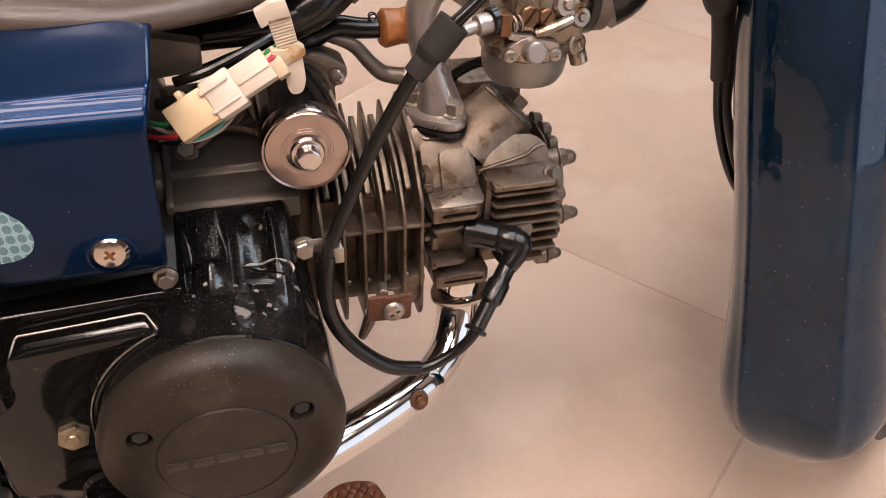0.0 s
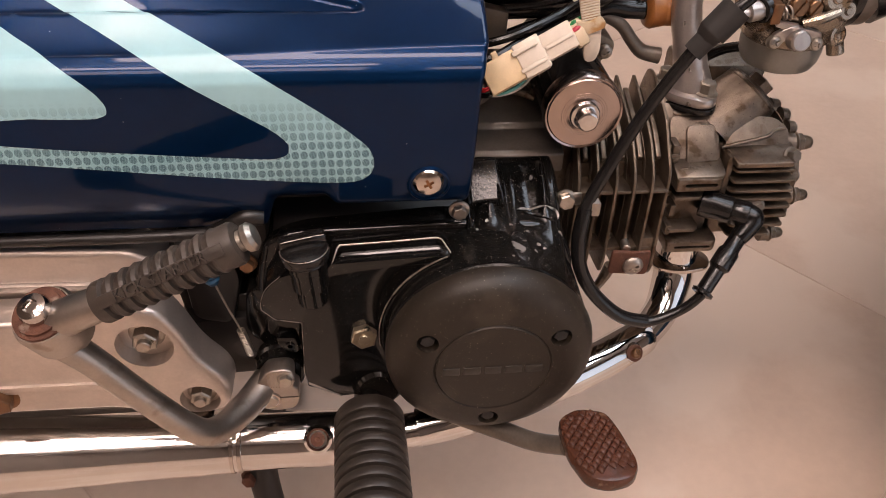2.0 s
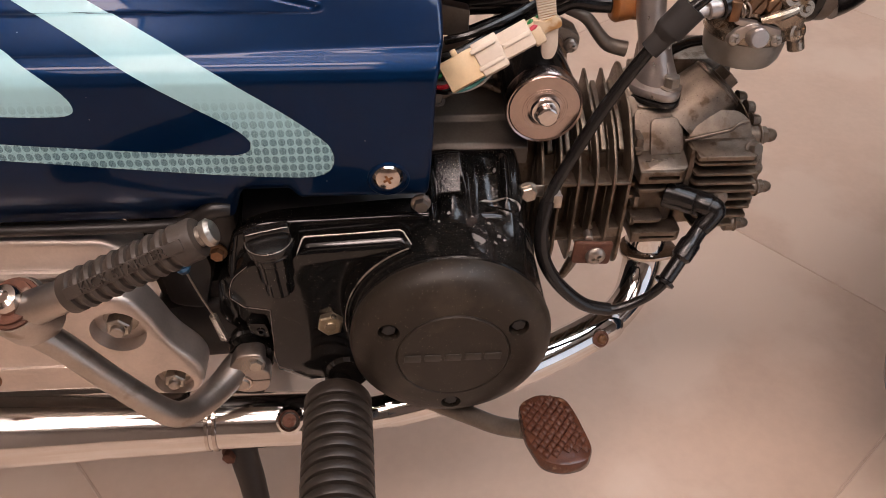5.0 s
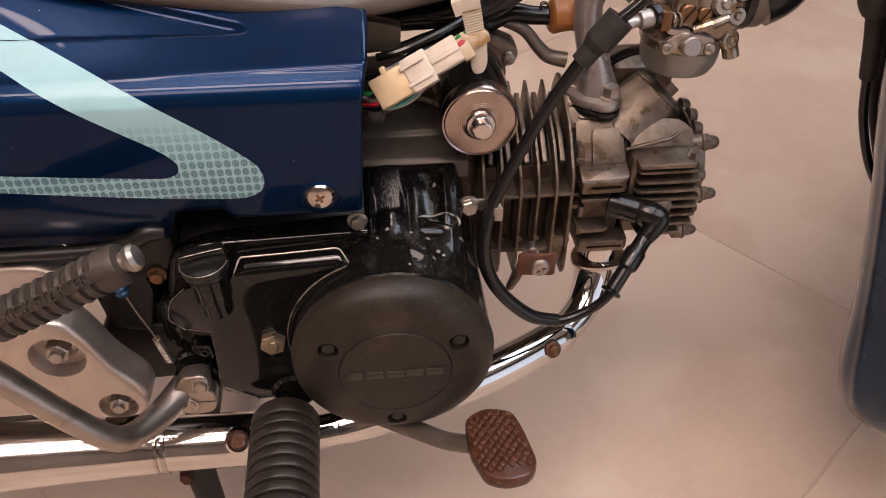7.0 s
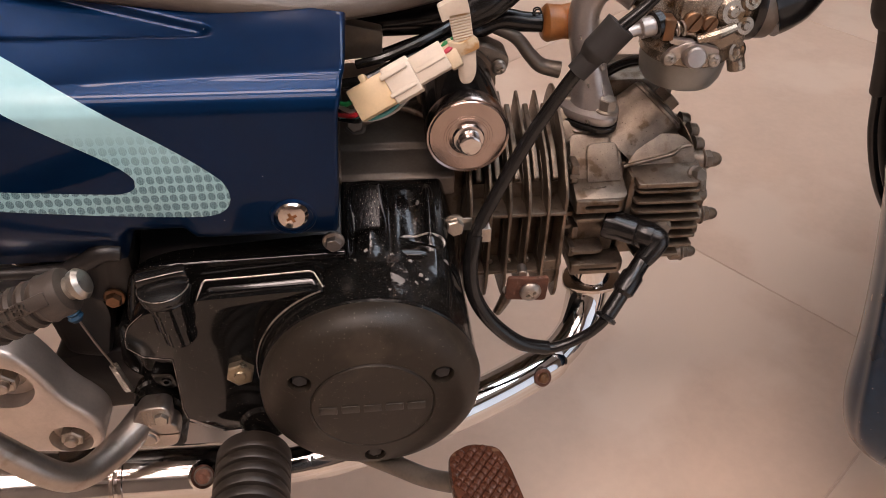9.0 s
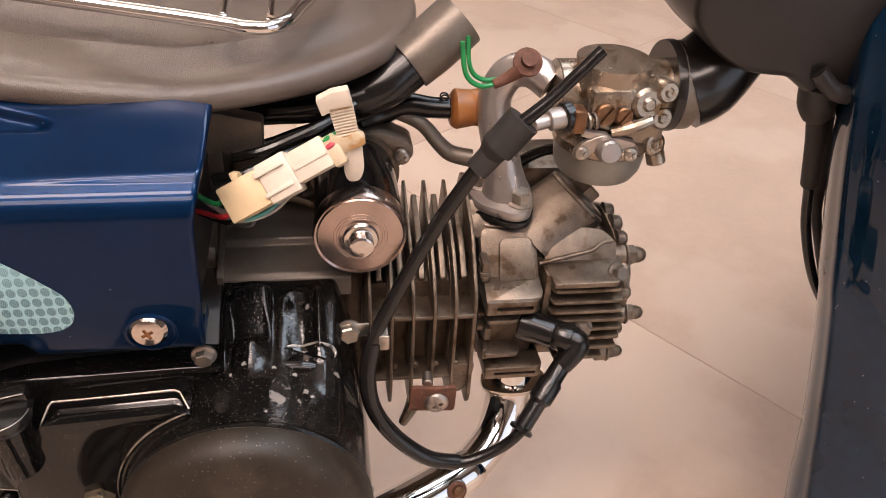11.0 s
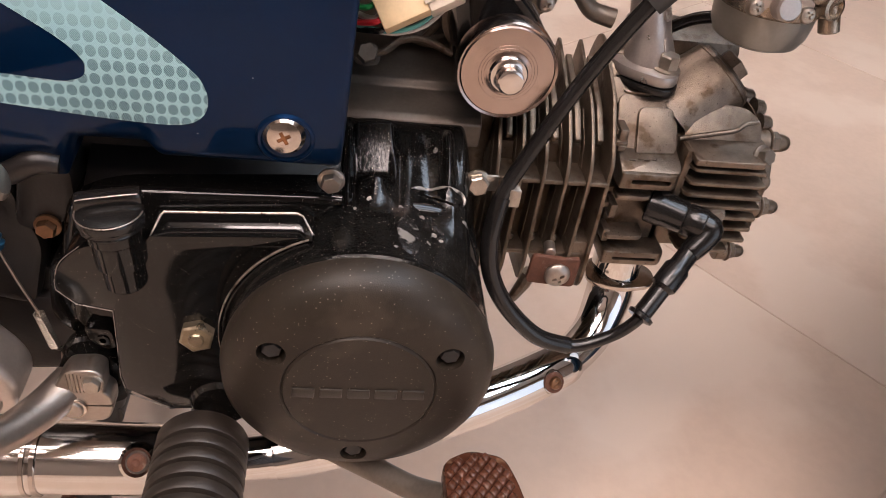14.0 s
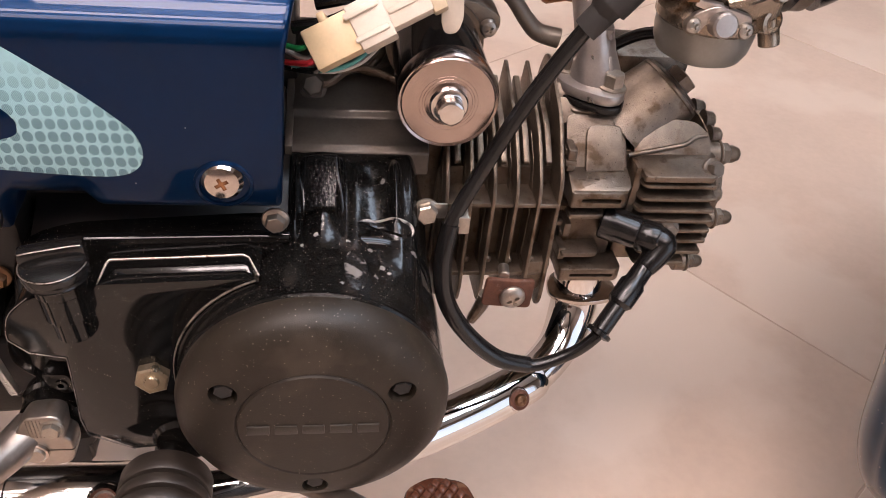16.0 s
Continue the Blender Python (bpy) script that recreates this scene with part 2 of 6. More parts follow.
def dotted(name):
    """Mint film with a halftone of hatched round dots that starts lower down and darkens towards the foot of the stripe."""
    m = surf(name, (0.345, 0.595, 0.635), 0.3, 0.0, 0.05, 40, coat=0.2, spec=0.3, rvar=0.04)
    t = m.node_tree
    n, l = t.nodes, t.links
    b = n["Principled BSDF"]
    old = b.inputs["Base Color"].links[0].from_socket
    co = n.new("ShaderNodeTexCoord")
    sep = n.new("ShaderNodeSeparateXYZ")
    l.new(co.outputs["Object"], sep.inputs[0])

    def math(op, a, c=None):
        k = n.new("ShaderNodeMath")
        k.operation = op
        for i, v in enumerate((a, c)):
            if v is None:
                continue
            if isinstance(v, (int, float)):
                k.inputs[i].default_value = v
            else:
                l.new(v, k.inputs[i])
        return k.outputs[0]

    def grid(sock, size):
        return math("SUBTRACT", math("FRACT", math("DIVIDE", math("ADD", sock, 4.0), size)), 0.5)

    def dot(across, up):
        u, w = grid(sep.outputs[0], across), grid(sep.outputs[2], up)
        return math("SQRT", math("ADD", math("MULTIPLY", u, u), math("MULTIPLY", w, w)))

    big = math("LESS_THAN", dot(0.0045, 0.0056), 0.42)
    hatch = math("LESS_THAN", math("ABSOLUTE", grid(math("ADD", sep.outputs[0], sep.outputs[2]), 0.00075)), 0.29)
    between = math("LESS_THAN", math("ABSOLUTE", grid(math("ADD", sep.outputs[0], sep.outputs[2]), 0.00075)), 0.11)
    fade = n.new("ShaderNodeMapRange")
    fade.inputs["From Min"].default_value, fade.inputs["From Max"].default_value = 0.437, 0.408
    l.new(sep.outputs[2], fade.inputs["Value"])
    dots = math("MULTIPLY", big, math("ADD", math("MULTIPLY", hatch, 0.62), 0.30))
    lines = math("MULTIPLY", math("SUBTRACT", 1.0, big), math("MULTIPLY", between, 0.45))
    rise = math("POWER", fade.outputs["Result"], 0.8)
    fac = math("MULTIPLY", math("ADD", dots, lines), rise)
    mix = n.new("ShaderNodeMix")
    mix.data_type = "RGBA"
    l.new(fac, mix.inputs[0])
    l.new(old, mix.inputs[6])
    mix.inputs[7].default_value = (0.018, 0.075, 0.105, 1)
    l.new(mix.outputs[2], b.inputs["Base Color"])
    return m


MINT = dotted("mint_film")


# ---- mesh helpers ----
def axis_matrix(o, axis, spin=0.0):
    q = Vector(axis).normalized().to_track_quat("Z", "Y").to_matrix().to_4x4()
    return Matrix.Translation(o) @ q @ Matrix.Rotation(spin, 4, "Z")


def lathe(profile, o, axis, segs=40, spin=0.0):
    """A turned solid: (radius, height) pairs round an axis through o."""
    bm = bmesh.new()
    m = axis_matrix(o, axis, spin)
    rings = []
    for r, h in profile:
        if r < 1e-6:
            rings.append([bm.verts.new(m @ Vector((0, 0, h)))])
        else:
            rings.append([bm.verts.new(m @ Vector((r * math.cos(2 * math.pi * i / segs), r * math.sin(2 * math.pi * i / segs), h))) for i in range(segs)])
    for a, b in zip(rings, rings[1:]):
        for i in range(segs):
            j = (i + 1) % segs
            if len(a) == 1 and len(b) == 1:
                continue
            if len(a) == 1:
                bm.faces.new((a[0], b[j], b[i]))
            elif len(b) == 1:
                bm.faces.new((a[i], a[j], b[0]))
            else:
                bm.faces.new((a[i], a[j], b[j], b[i]))
    for ring, flip in ((rings[0], True), (rings[-1], False)):
        if len(ring) > 2:
            bm.faces.new(ring[::-1] if flip else ring)
    bmesh.ops.recalc_face_normals(bm, faces=bm.faces)
    return bm


def rod(a, b, r, segs=20, edge=0.0006, r2=None):
    a, b = Vector(a), Vector(b)
    n = (b - a).length
    r2 = r if r2 is None else r2
    return lathe([(r - edge, 0), (r, edge), (r2, n - edge), (r2 - edge, n)], a, b - a, segs)


def spline(points, per=8):
    p = [Vector(q) for q in points]
    out = []
    for i in range(len(p) - 1):
        a, b, c, d = p[max(0, i - 1)], p[i], p[i + 1], p[min(len(p) - 1, i + 2)]
        for k in range(per):
            u = k / per
            out.append(0.5 * (2 * b + (c - a) * u + (2 * a - 5 * b + 4 * c - d) * u * u + (3 * b - a - 3 * c + d) * u ** 3))
    return out + [p[-1]]


def tube(points, r, segs=14, per=8, smooth=True):
    """A round bar along a smooth line; r is one radius or one for each given point."""
    line = spline(points, per) if smooth else [Vector(q) for q in points]
    n = len(line)
    bm = bmesh.new()
    rings = []
    up = None
    for i, p in enumerate(line):
        d = (line[min(n - 1, i + 1)] - line[max(0, i - 1)]).normalized()
        if up is None:
            up = d.orthogonal().normalized()
        up = (up - d * up.dot(d)).normalized()
        side = d.cross(up)
        if isinstance(r, (int, float)):
            k = r
        else:
            f = i / (n - 1) * (len(r) - 1)
            j = min(len(r) - 2, int(f))
            k = r[j] + (r[j + 1] - r[j]) * (f - j)
        rings.append([bm.verts.new(p + (up * math.cos(2 * math.pi * s / segs) + side * math.sin(2 * math.pi * s / segs)) * k) for s in range(segs)])
    for a, b in zip(rings, rings[1:]):
        for s in range(segs):
            bm.faces.new((a[s], a[(s + 1) % segs], b[(s + 1) % segs], b[s]))
    bm.faces.new(rings[0][::-1])
    bm.faces.new(rings[-1])
    bmesh.ops.recalc_face_normals(bm, faces=bm.faces)
    return bm


def soften(bm, size, segs=2, angle=25):
    if size > 0:
        edges = [e for e in bm.edges if len(e.link_faces) == 2 and e.calc_face_angle(0) > radians(angle)]
        bmesh.ops.bevel(bm, geom=edges, offset=size, segments=segs, profile=0.5, affect="EDGES", clamp_overlap=True)
    return bm


def box(x0, x1, y0, y1, z0, z1, edge=0.001, m=None):
    bm = bmesh.new()
    bmesh.ops.create_cube(bm, size=1.0)
    for v in bm.verts:
        v.co = Vector((x0 + (v.co.x + 0.5) * (x1 - x0), y0 + (v.co.y + 0.5) * (y1 - y0), z0 + (v.co.z + 0.5) * (z1 - z0)))
    soften(bm, edge)
    if m:
        bm.transform(m)
    return bm


def rounded(poly, r, steps=5):
    """A polygon with its corners rounded; r is one radius or a list."""
    out = []
    n = len(poly)
    for i in range(n):
        p, a, b = Vector(poly[i]), Vector(poly[i - 1]), Vector(poly[(i + 1) % n])
        k = r if isinstance(r, (int, float)) else r[i]
        k = min(k, (a - p).length * 0.49, (b - p).length * 0.49)
        if k <= 0:
            out.append(p)
            continue
        s, e = p + (a - p).normalized() * k, p + (b - p).normalized() * k
        for j in range(steps + 1):
            u = j / steps
            out.append(s * (1 - u) ** 2 + p * 2 * u * (1 - u) + e * u * u)
    return out


def prism(poly, plane, d0, d1, edge=0.001, segs=2):
    """A flat outline drawn out between two depths; plane names the outline's two axes."""
    put = {"xz": lambda u, v, d: (u, d, v), "xy": lambda u, v, d: (u, v, d), "yz": lambda u, v, d: (d, u, v)}[plane]
    bm = bmesh.new()
    a = [bm.verts.new(put(p[0], p[1], d0)) for p in poly]
    b = [bm.verts.new(put(p[0], p[1], d1)) for p in poly]
    n = len(poly)
    bm.faces.new(a)
    bm.faces.new(b[::-1])
    for i in range(n):
        bm.faces.new((a[i], b[i], b[(i + 1) % n], a[(i + 1) % n]))
    bmesh.ops.recalc_face_normals(bm, faces=bm.faces)
    return soften(bm, edge, segs, 40)


def slab(poly, o, u, v, thick, edge=0.0006):
    """An outline in the plane of u and v through o, thickened along their normal."""
    u, v = Vector(u).normalized(), Vector(v).normalized()
    w = u.cross(v).normalized()
    bm = prism(poly, "xy", 0, thick, edge)
    bm.transform(Matrix.Translation(o) @ Matrix((u, v, w)).transposed().to_4x4())
    return bm


def joined(*parts):
    bm = parts[0]
    for p in parts[1:]:
        me = bpy.data.meshes.new("joining")
        p.to_mesh(me)
        p.free()
        bm.from_mesh(me)
        bpy.data.meshes.remove(me)
    return bm


def hexes(o, axis, af, h, spin=0.0, dome=0.0008):
    r = af / math.sqrt(3)
    return lathe([(r, 0), (r, h - dome), (r * 0.86, h), (0, h)], o, axis, 6, spin)


def finish(me, angle=35):
    for p in me.polygons:
        p.use_smooth = True
    me.set_sharp_from_angle(angle=radians(angle))


def part(name, bm, material, parent, label="", angle=35):
    me = bpy.data.meshes.new(name)
    bm.to_mesh(me)
    bm.free()
    finish(me, angle)
    me.materials.append(material)
    ob = new(name, me)
    ob.parent = parent
    return tagged(ob, label)


def cut(bm, *tools):
    """The solid with other solids taken away from it."""
    obs = []
    for b in (bm, *tools):
        me = bpy.data.meshes.new("cutting")
        b.to_mesh(me)
        b.free()
        obs.append(new("cutting", me))
    for t in obs[1:]:
        k = obs[0].modifiers.new("cut", "BOOLEAN")
        k.operation, k.solver, k.object = "DIFFERENCE", "EXACT", t
    bpy.context.view_layer.update()
    me = bpy.data.meshes.new_from_object(obs[0].evaluated_get(bpy.context.evaluated_depsgraph_get()))
    out = bmesh.new()
    out.from_mesh(me)
    for o in obs:
        bpy.data.objects.remove(o)
    bpy.data.meshes.remove(me)
    return out


def lettering(text, size, depth, m):
    c = bpy.data.curves.new("lettering", "FONT")
    c.body, c.size, c.extrude, c.align_x, c.align_y, c.resolution_u = text, size, depth, "CENTER", "CENTER", 3
    o = new("lettering", c)
    bpy.context.view_layer.update()
    me = bpy.data.meshes.new_from_object(o.evaluated_get(bpy.context.evaluated_depsgraph_get()))
    bm = bmesh.new()
    bm.from_mesh(me)
    bm.transform(m)
    bpy.data.objects.remove(o)
    bpy.data.meshes.remove(me)
    return bm


def bolt(name, o, axis, af, h, material, parent, flange=0.0, label="", spin=0.3):
    bm = hexes(o, axis, af, h, spin)
    if flange:
        bm = joined(bm, lathe([(flange, -0.0006), (flange, 0.0008), (flange * 0.85, 0.0014), (0, 0.0014)], o, axis, 20))
    return part(name, bm, material, parent, label)


def cross_screw(name, o, axis, r, h, material, parent, label="", reach=0.5, rust=False):
    """A domed screw head with a cross cut into it, if need be with rust in the cross."""
    head = lathe([(r, -0.001), (r, h * 0.35), (r * 0.8, h * 0.8), (r * 0.4, h), (0, h)], o, axis, 28)
    m = axis_matrix(o, axis, 0.5)
    w, e = r * 0.27 * reach, r * reach

    def cross(z0, z1, k):
        poly = [(w, w), (w, e), (-w, e), (-w, w), (-e, w), (-e, -w), (-w, -w), (-w, -e), (w, -e), (w, -w), (e, -w), (e, w)]
        bm = prism([(x * k, y * k) for x, y in poly], "xy", z0, z1, 0)
        bm.transform(m)
        return bm

    ob = part(name, cut(head, cross(h * 0.5, h * 2, 1.0)), material, parent, label)
    if rust:
        part("slot_rust", cross(h * 0.48, h * 0.80, 0.99), SLOT, ob, "rust in the cross slot")
    return ob


# ---- the room ----
GRID = radians(38)
TILE_SIZE, N0, M0 = 0.775, 0.520, -0.283
ROOM = Matrix.Rotation(GRID, 4, "Z")
NA, NB, MA, MB = N0 - 4 * TILE_SIZE, N0 + 4 * TILE_SIZE, M0 - 4 * TILE_SIZE, M0 + 4 * TILE_SIZE


DOOR = (-0.70, 1.50, 2.15)


def structure(name, bm, material, label):
    ob = part(name, bm, material, None)
    ob.matrix_world = ROOM
    return tagged(ob, label, "", "", "structure")


floor = structure("floor", box(NA, NB, MA, MB, -0.08, -0.0008, 0), GROUT, "beige stone tile floor with thin grey joints")
structure("ceiling", box(NA - 0.12, NB + 0.12, MA - 0.12, MB + 0.12, CEILING, CEILING + 0.1, 0), CEIL, "plain white painted ceiling")
structure("wall_north", box(NA - 0.12, NB + 0.12, MB, MB + 0.12, -0.08, CEILING - 0.003, 0), WALL, "plain taupe painted wall")
structure("wall_south", joined(box(NA - 0.12, DOOR[0], MA - 0.12, MA, -0.08, CEILING - 0.003, 0), box(DOOR[1], NB + 0.12, MA - 0.12, MA, -0.08, CEILING - 0.003, 0), box(DOOR[0], DOOR[1], MA - 0.12, MA, DOOR[2], CEILING - 0.003, 0)), WALL, "taupe painted wall with a wide doorway to daylight")
structure("backdrop", box(DOOR[0] - 1.2, DOOR[1] + 1.2, MA - 0.92, MA - 0.90, -0.08, DOOR[2] + 0.8, 0), DAYLIGHT, "bright daylight outside the doorway")
structure("door_frame", joined(box(DOOR[0], DOOR[0] + 0.05, MA - 0.10, MA - 0.02, -0.0006, DOOR[2] - 0.05, 0.002), box(DOOR[1] - 0.05, DOOR[1], MA - 0.10, MA - 0.02, -0.0006, DOOR[2] - 0.05, 0.002), box(DOOR[0], DOOR[1], MA - 0.10, MA - 0.02, DOOR[2] - 0.049, DOOR[2], 0.002)), LAMPBODY, "white metal frame of the doorway")
structure("wall_east", box(NB, NB + 0.12, MA + 0.003, MB - 0.003, -0.08, CEILING - 0.003, 0), WALL, "plain taupe painted wall")
structure("wall_west", box(NA - 0.12, NA, MA + 0.003, MB - 0.003, -0.08, CEILING - 0.003, 0), WALL, "plain taupe painted wall")


def tube_lamp(x, y, glow):
    lamp = tagged(new("ceiling_batten_lamp"), "white metal ceiling lamp with a lit diffuser", "lamp", "ceiling batten lamps")
    part("housing", box(-0.62, 0.62, -0.12, 0.12, 0.012, 0.07, 0.006), LAMPBODY, lamp)
    part("diffuser", box(-0.59, 0.59, -0.098, 0.098, 0.006, 0.0115, 0.002), glow, lamp, "lit frosted diffuser")
    for rx in (-0.5, 0.5):
        part("hanger", rod((rx, 0, 0.068), (rx, 0, 0.4705), 0.004, 10), LAMPBODY, lamp, "thin white hanger rod")
    lamp.matrix_world = pose(x, y, LAMP_Z - 0.071)


for lx, ly in LAMPS:
    tube_lamp(lx, ly, TUBE)
# bodies of the added panels, out of view
for lx, ly, tint in PANELS:
    lamp = tagged(new("added_panel_lamp"), "unseen flat ceiling lamp with a lit diffuser, added for broad reflections", "lamp", "ceiling panel lamps")
    part("housing", box(-0.60, 0.60, -0.30, 0.30, 0.005, 0.025, 0.004), LAMPBODY, lamp)
    part("diffuser", box(-0.57, 0.57, -0.27, 0.27, 0.001, 0.0045, 0.001), SOFTTUBE if tint == WARM else COOLTUBE, lamp, "lit frosted diffuser")
    for rx in (-0.5, 0.5):
        part("hanger", rod((rx, 0, 0.024), (rx, 0, 0.4255), 0.004, 10), LAMPBODY, lamp, "thin white hanger rod")
    lamp.matrix_world = pose(lx, ly, LAMP_Z - 0.026)
spot = tagged(new("ceiling_spot"), "small round ceiling spot, lit", "lamp")
part("ring", lathe([(0.036, 0.0), (0.048, 0.0), (0.050, 0.004), (0.050, 0.012), (0.036, 0.012), (0.036, 0.0)], (0, 0, 0), (0, 0, 1), 32), LAMPBODY, spot)
part("lens", lathe([(0.0, 0.006), (0.035, 0.007), (0.035, 0.010), (0, 0.010)], (0, 0, 0), (0, 0, 1), 32), PANEL, spot, "lit lens")
part("stem", rod((0, 0, 0.0115), (0, 0, 0.412), 0.012, 16), LAMPBODY, spot, "white drop stem")
spot.matrix_world = pose(*SPOT, LAMP_Z - 0.0125)


# ---- the motorcycle ----
bike = tagged(new("motorcycle"), "dark blue underbone motorcycle with its leg shield removed, standing on tiles", "motorcycle")


def ramp(v, a, b):
    k = min(1.0, max(0.0, (v - a) / (b - a)))
    return k * k * (3 - 2 * k)


# side panel: a moulded shell, one curved section for each place along it
def panel_bottom(x):
    return 0.3740 + 0.0065 * ramp(-x, 0.085, 0.093) - 0.0065 * ramp(-x, 0.117, 0.128) + 0.004 * ramp(-x, 0.14, 0.25)


def panel_section(x, t):
    zb = panel_bottom(x)
    k = max(0.0, -x - 0.0045)
    yt, zt = -0.034 + 0.03 * k, 0.4655 + 0.145 * k
    under = ramp(-x, 0.117, 0.128)
    c = [(-0.078 + 0.006 * under, zb - 0.007 - 0.017 * under - 0.004 * ramp(-x, 0.14, 0.25)), (-0.0835, zb), (-0.0868, 0.402), (-0.0868, 0.4380), (-0.0846, 0.4478), (-0.0778, 0.4550), (-0.0690, 0.4602), (yt, zt), (yt + 0.035, zt + 0.008)]
    i = min(7, max(0, int(t)))
    u = t - i
    q = [Vector(c[j]) for j in (max(0, i - 1), i, i + 1, min(8, i + 2))]
    p = 0.5 * (2 * q[1] + (q[2] - q[0]) * u + (2 * q[0] - 5 * q[1] + 4 * q[2] - q[3]) * u * u + (3 * q[1] - q[0] - 3 * q[2] + q[3]) * u ** 3)
    d = 0.5 * ((q[2] - q[0]) + 2 * (2 * q[0] - 5 * q[1] + 4 * q[2] - q[3]) * u + 3 * (3 * q[1] - q[0] - 3 * q[2] + q[3]) * u * u)
    return p, d.normalized()


def panel_height(p):
    """How far up a slanting view a place on the panel lies."""
    return p.y + 0.53 * (p.x + 0.0868)


def panel_point(x, t, lift=0.0):
    p, d = panel_section(x, t)
    w = panel_height(p)
    # a wedge-shaped hollow pressed into the shoulder, and a flick at the front top corner
    top = 0.4875 + 0.282 * max(0.0, -x - 0.066)
    hollow = ramp(-x, 0.066, 0.074) * ramp(w, 0.4845, 0.4868) * (1 - ramp(w, top - 0.0005, top + 0.0028))
    flick = 0.0035 * ramp(x, -0.085, -0.015) * ramp(w, 0.468, 0.492)
    lift -= 0.0034 * hollow - flick
    return Vector((x, p.x - d.y * lift, p.y + d.x * lift))


def panel_at(x, w, lift):
    a, b = 0.0, 7.9
    for _ in range(26):
        m = 0.5 * (a + b)
        if panel_height(panel_section(x, m)[0]) < w:
            a = m
        else:
            b = m
    return panel_point(x, a, lift)


def side_panel():
    bm = bmesh.new()
    xs = [-0.0045 - 0.42 * (i / 240) for i in range(241)]
    ts = [7.02 * j / 250 for j in range(251)]
    # the front edge leans forward towards the top and turns in
    lean = [0.0112 - 0.0015 * t for t in ts]
    rows = [[bm.verts.new(panel_point(x - k * (x + 0.4245) / 0.42, t)) for t, k in zip(ts, lean)] for x in xs]
    rows.insert(0, [bm.verts.new(panel_point(-0.0035 - k, t, -0.0012)) for t, k in zip(ts, lean)])
    rows.insert(0, [bm.verts.new(panel_point(-0.0045 - k, t, -0.006)) for t, k in zip(ts, lean)])
    for a, b in zip(rows, rows[1:]):
        for j in range(len(ts) - 1):
            bm.faces.new((a[j], a[j + 1], b[j + 1], b[j]))
    # the bottom edge turns in
    inner = [bm.verts.new(r[0].co + Vector((0, 0.02, 0.002))) for r in rows]
    for i in range(len(rows) - 1):
        bm.faces.new((rows[i][0], rows[i + 1][0], inner[i + 1], inner[i]))
    bmesh.ops.recalc_face_normals(bm, faces=bm.faces)
    if sum(f.normal.y for f in bm.faces) > 0:
        bmesh.ops.reverse_faces(bm, faces=bm.faces)
    return bm


panel = part("side_panel", side_panel(), BLUE, bike, "glossy dark blue side panel with mint stripes", 60)


def film(outline):
    """A cut-out film laid on the side panel: the outline is in places along it and heights up a slanting view."""
    bm = bmesh.new()
    ends = [Vector((p[0], p[1], 0)) for p in outline]
    soft = spline([ends[-1], *ends, ends[0]], 5)[5:-6]
    bm.faces.new([bm.verts.new(p) for p in soft])
    for k in range(170):
        g = bm.verts[:] + bm.edges[:] + bm.faces[:]
        bmesh.ops.bisect_plane(bm, geom=g, plane_co=(0, 0.38 + k * 0.001, 0), plane_no=(0, 1, 0))
    for k in range(1, 60):
        g = bm.verts[:] + bm.edges[:] + bm.faces[:]
        bmesh.ops.bisect_plane(bm, geom=g, plane_co=(-k * 0.006, 0, 0), plane_no=(1, 0, 0))
    for v in bm.verts:
        v.co = panel_at(v.co.x, v.co.y, 0.0003)
    bmesh.ops.recalc_face_normals(bm, faces=bm.faces)
    if sum(f.normal.y for f in bm.faces) > 0:
        bmesh.ops.reverse_faces(bm, faces=bm.faces)
    return bm


part("stripe", film([(-0.270, 0.5480), (-0.1966, 0.5015), (-0.1431, 0.4655), (-0.1147, 0.4461), (-0.0872, 0.4258), (-0.0708, 0.4114), (-0.0665, 0.4055), (-0.0650, 0.4000), (-0.0655, 0.3950), (-0.0680, 0.3908), (-0.0730, 0.3878), (-0.0825, 0.3867), (-0.1071, 0.3880), (-0.1518, 0.3925), (-0.1952, 0.3977), (-0.2372, 0.4027), (-0.300, 0.4100),
                      (-0.300, 0.4200), (-0.2341, 0.4127), (-0.2064, 0.4099), (-0.1638, 0.4059), (-0.1215, 0.4026), (-0.1140, 0.4031), (-0.1098, 0.4048), (-0.1083, 0.4078), (-0.1093, 0.4125), (-0.1172, 0.4203), (-0.1383, 0.4345), (-0.1661, 0.4535), (-0.1935, 0.4737), (-0.2254, 0.4969), (-0.270, 0.5290)]), MINT, panel, "mint green halftone stripe film", 60)
part("stripe", film([(-0.300, 0.5220), (-0.2342, 0.4734), (-0.2110, 0.4545), (-0.1990, 0.4440), (-0.1945, 0.4380), (-0.1930, 0.4340), (-0.1936, 0.4305), (-0.1970, 0.4287), (-0.2031, 0.4280), (-0.2295, 0.4288), (-0.300, 0.4340)]), MINT, panel, "mint green halftone stripe film", 60)
SCREW = Vector((-0.0362, -0.0848, 0.3850))
part("screw_boss", lathe([(0.0125, -0.004), (0.0122, 0.0002), (0.0112, 0.0012), (0.0100, 0.0014), (0.0094, 0.0004), (0, 0.0004)], SCREW + Vector((0.0006, 0, -0.0022)), (0.05, -1, -0.12), 40), BLUE, panel)
cross_screw("screw", SCREW + Vector((0, -0.0006, 0.0004)), (0, -1, 0.08), 0.0084, 0.0046, CHROMEWORN, panel, "chrome screw with a rusty cross slot", 0.34, True)


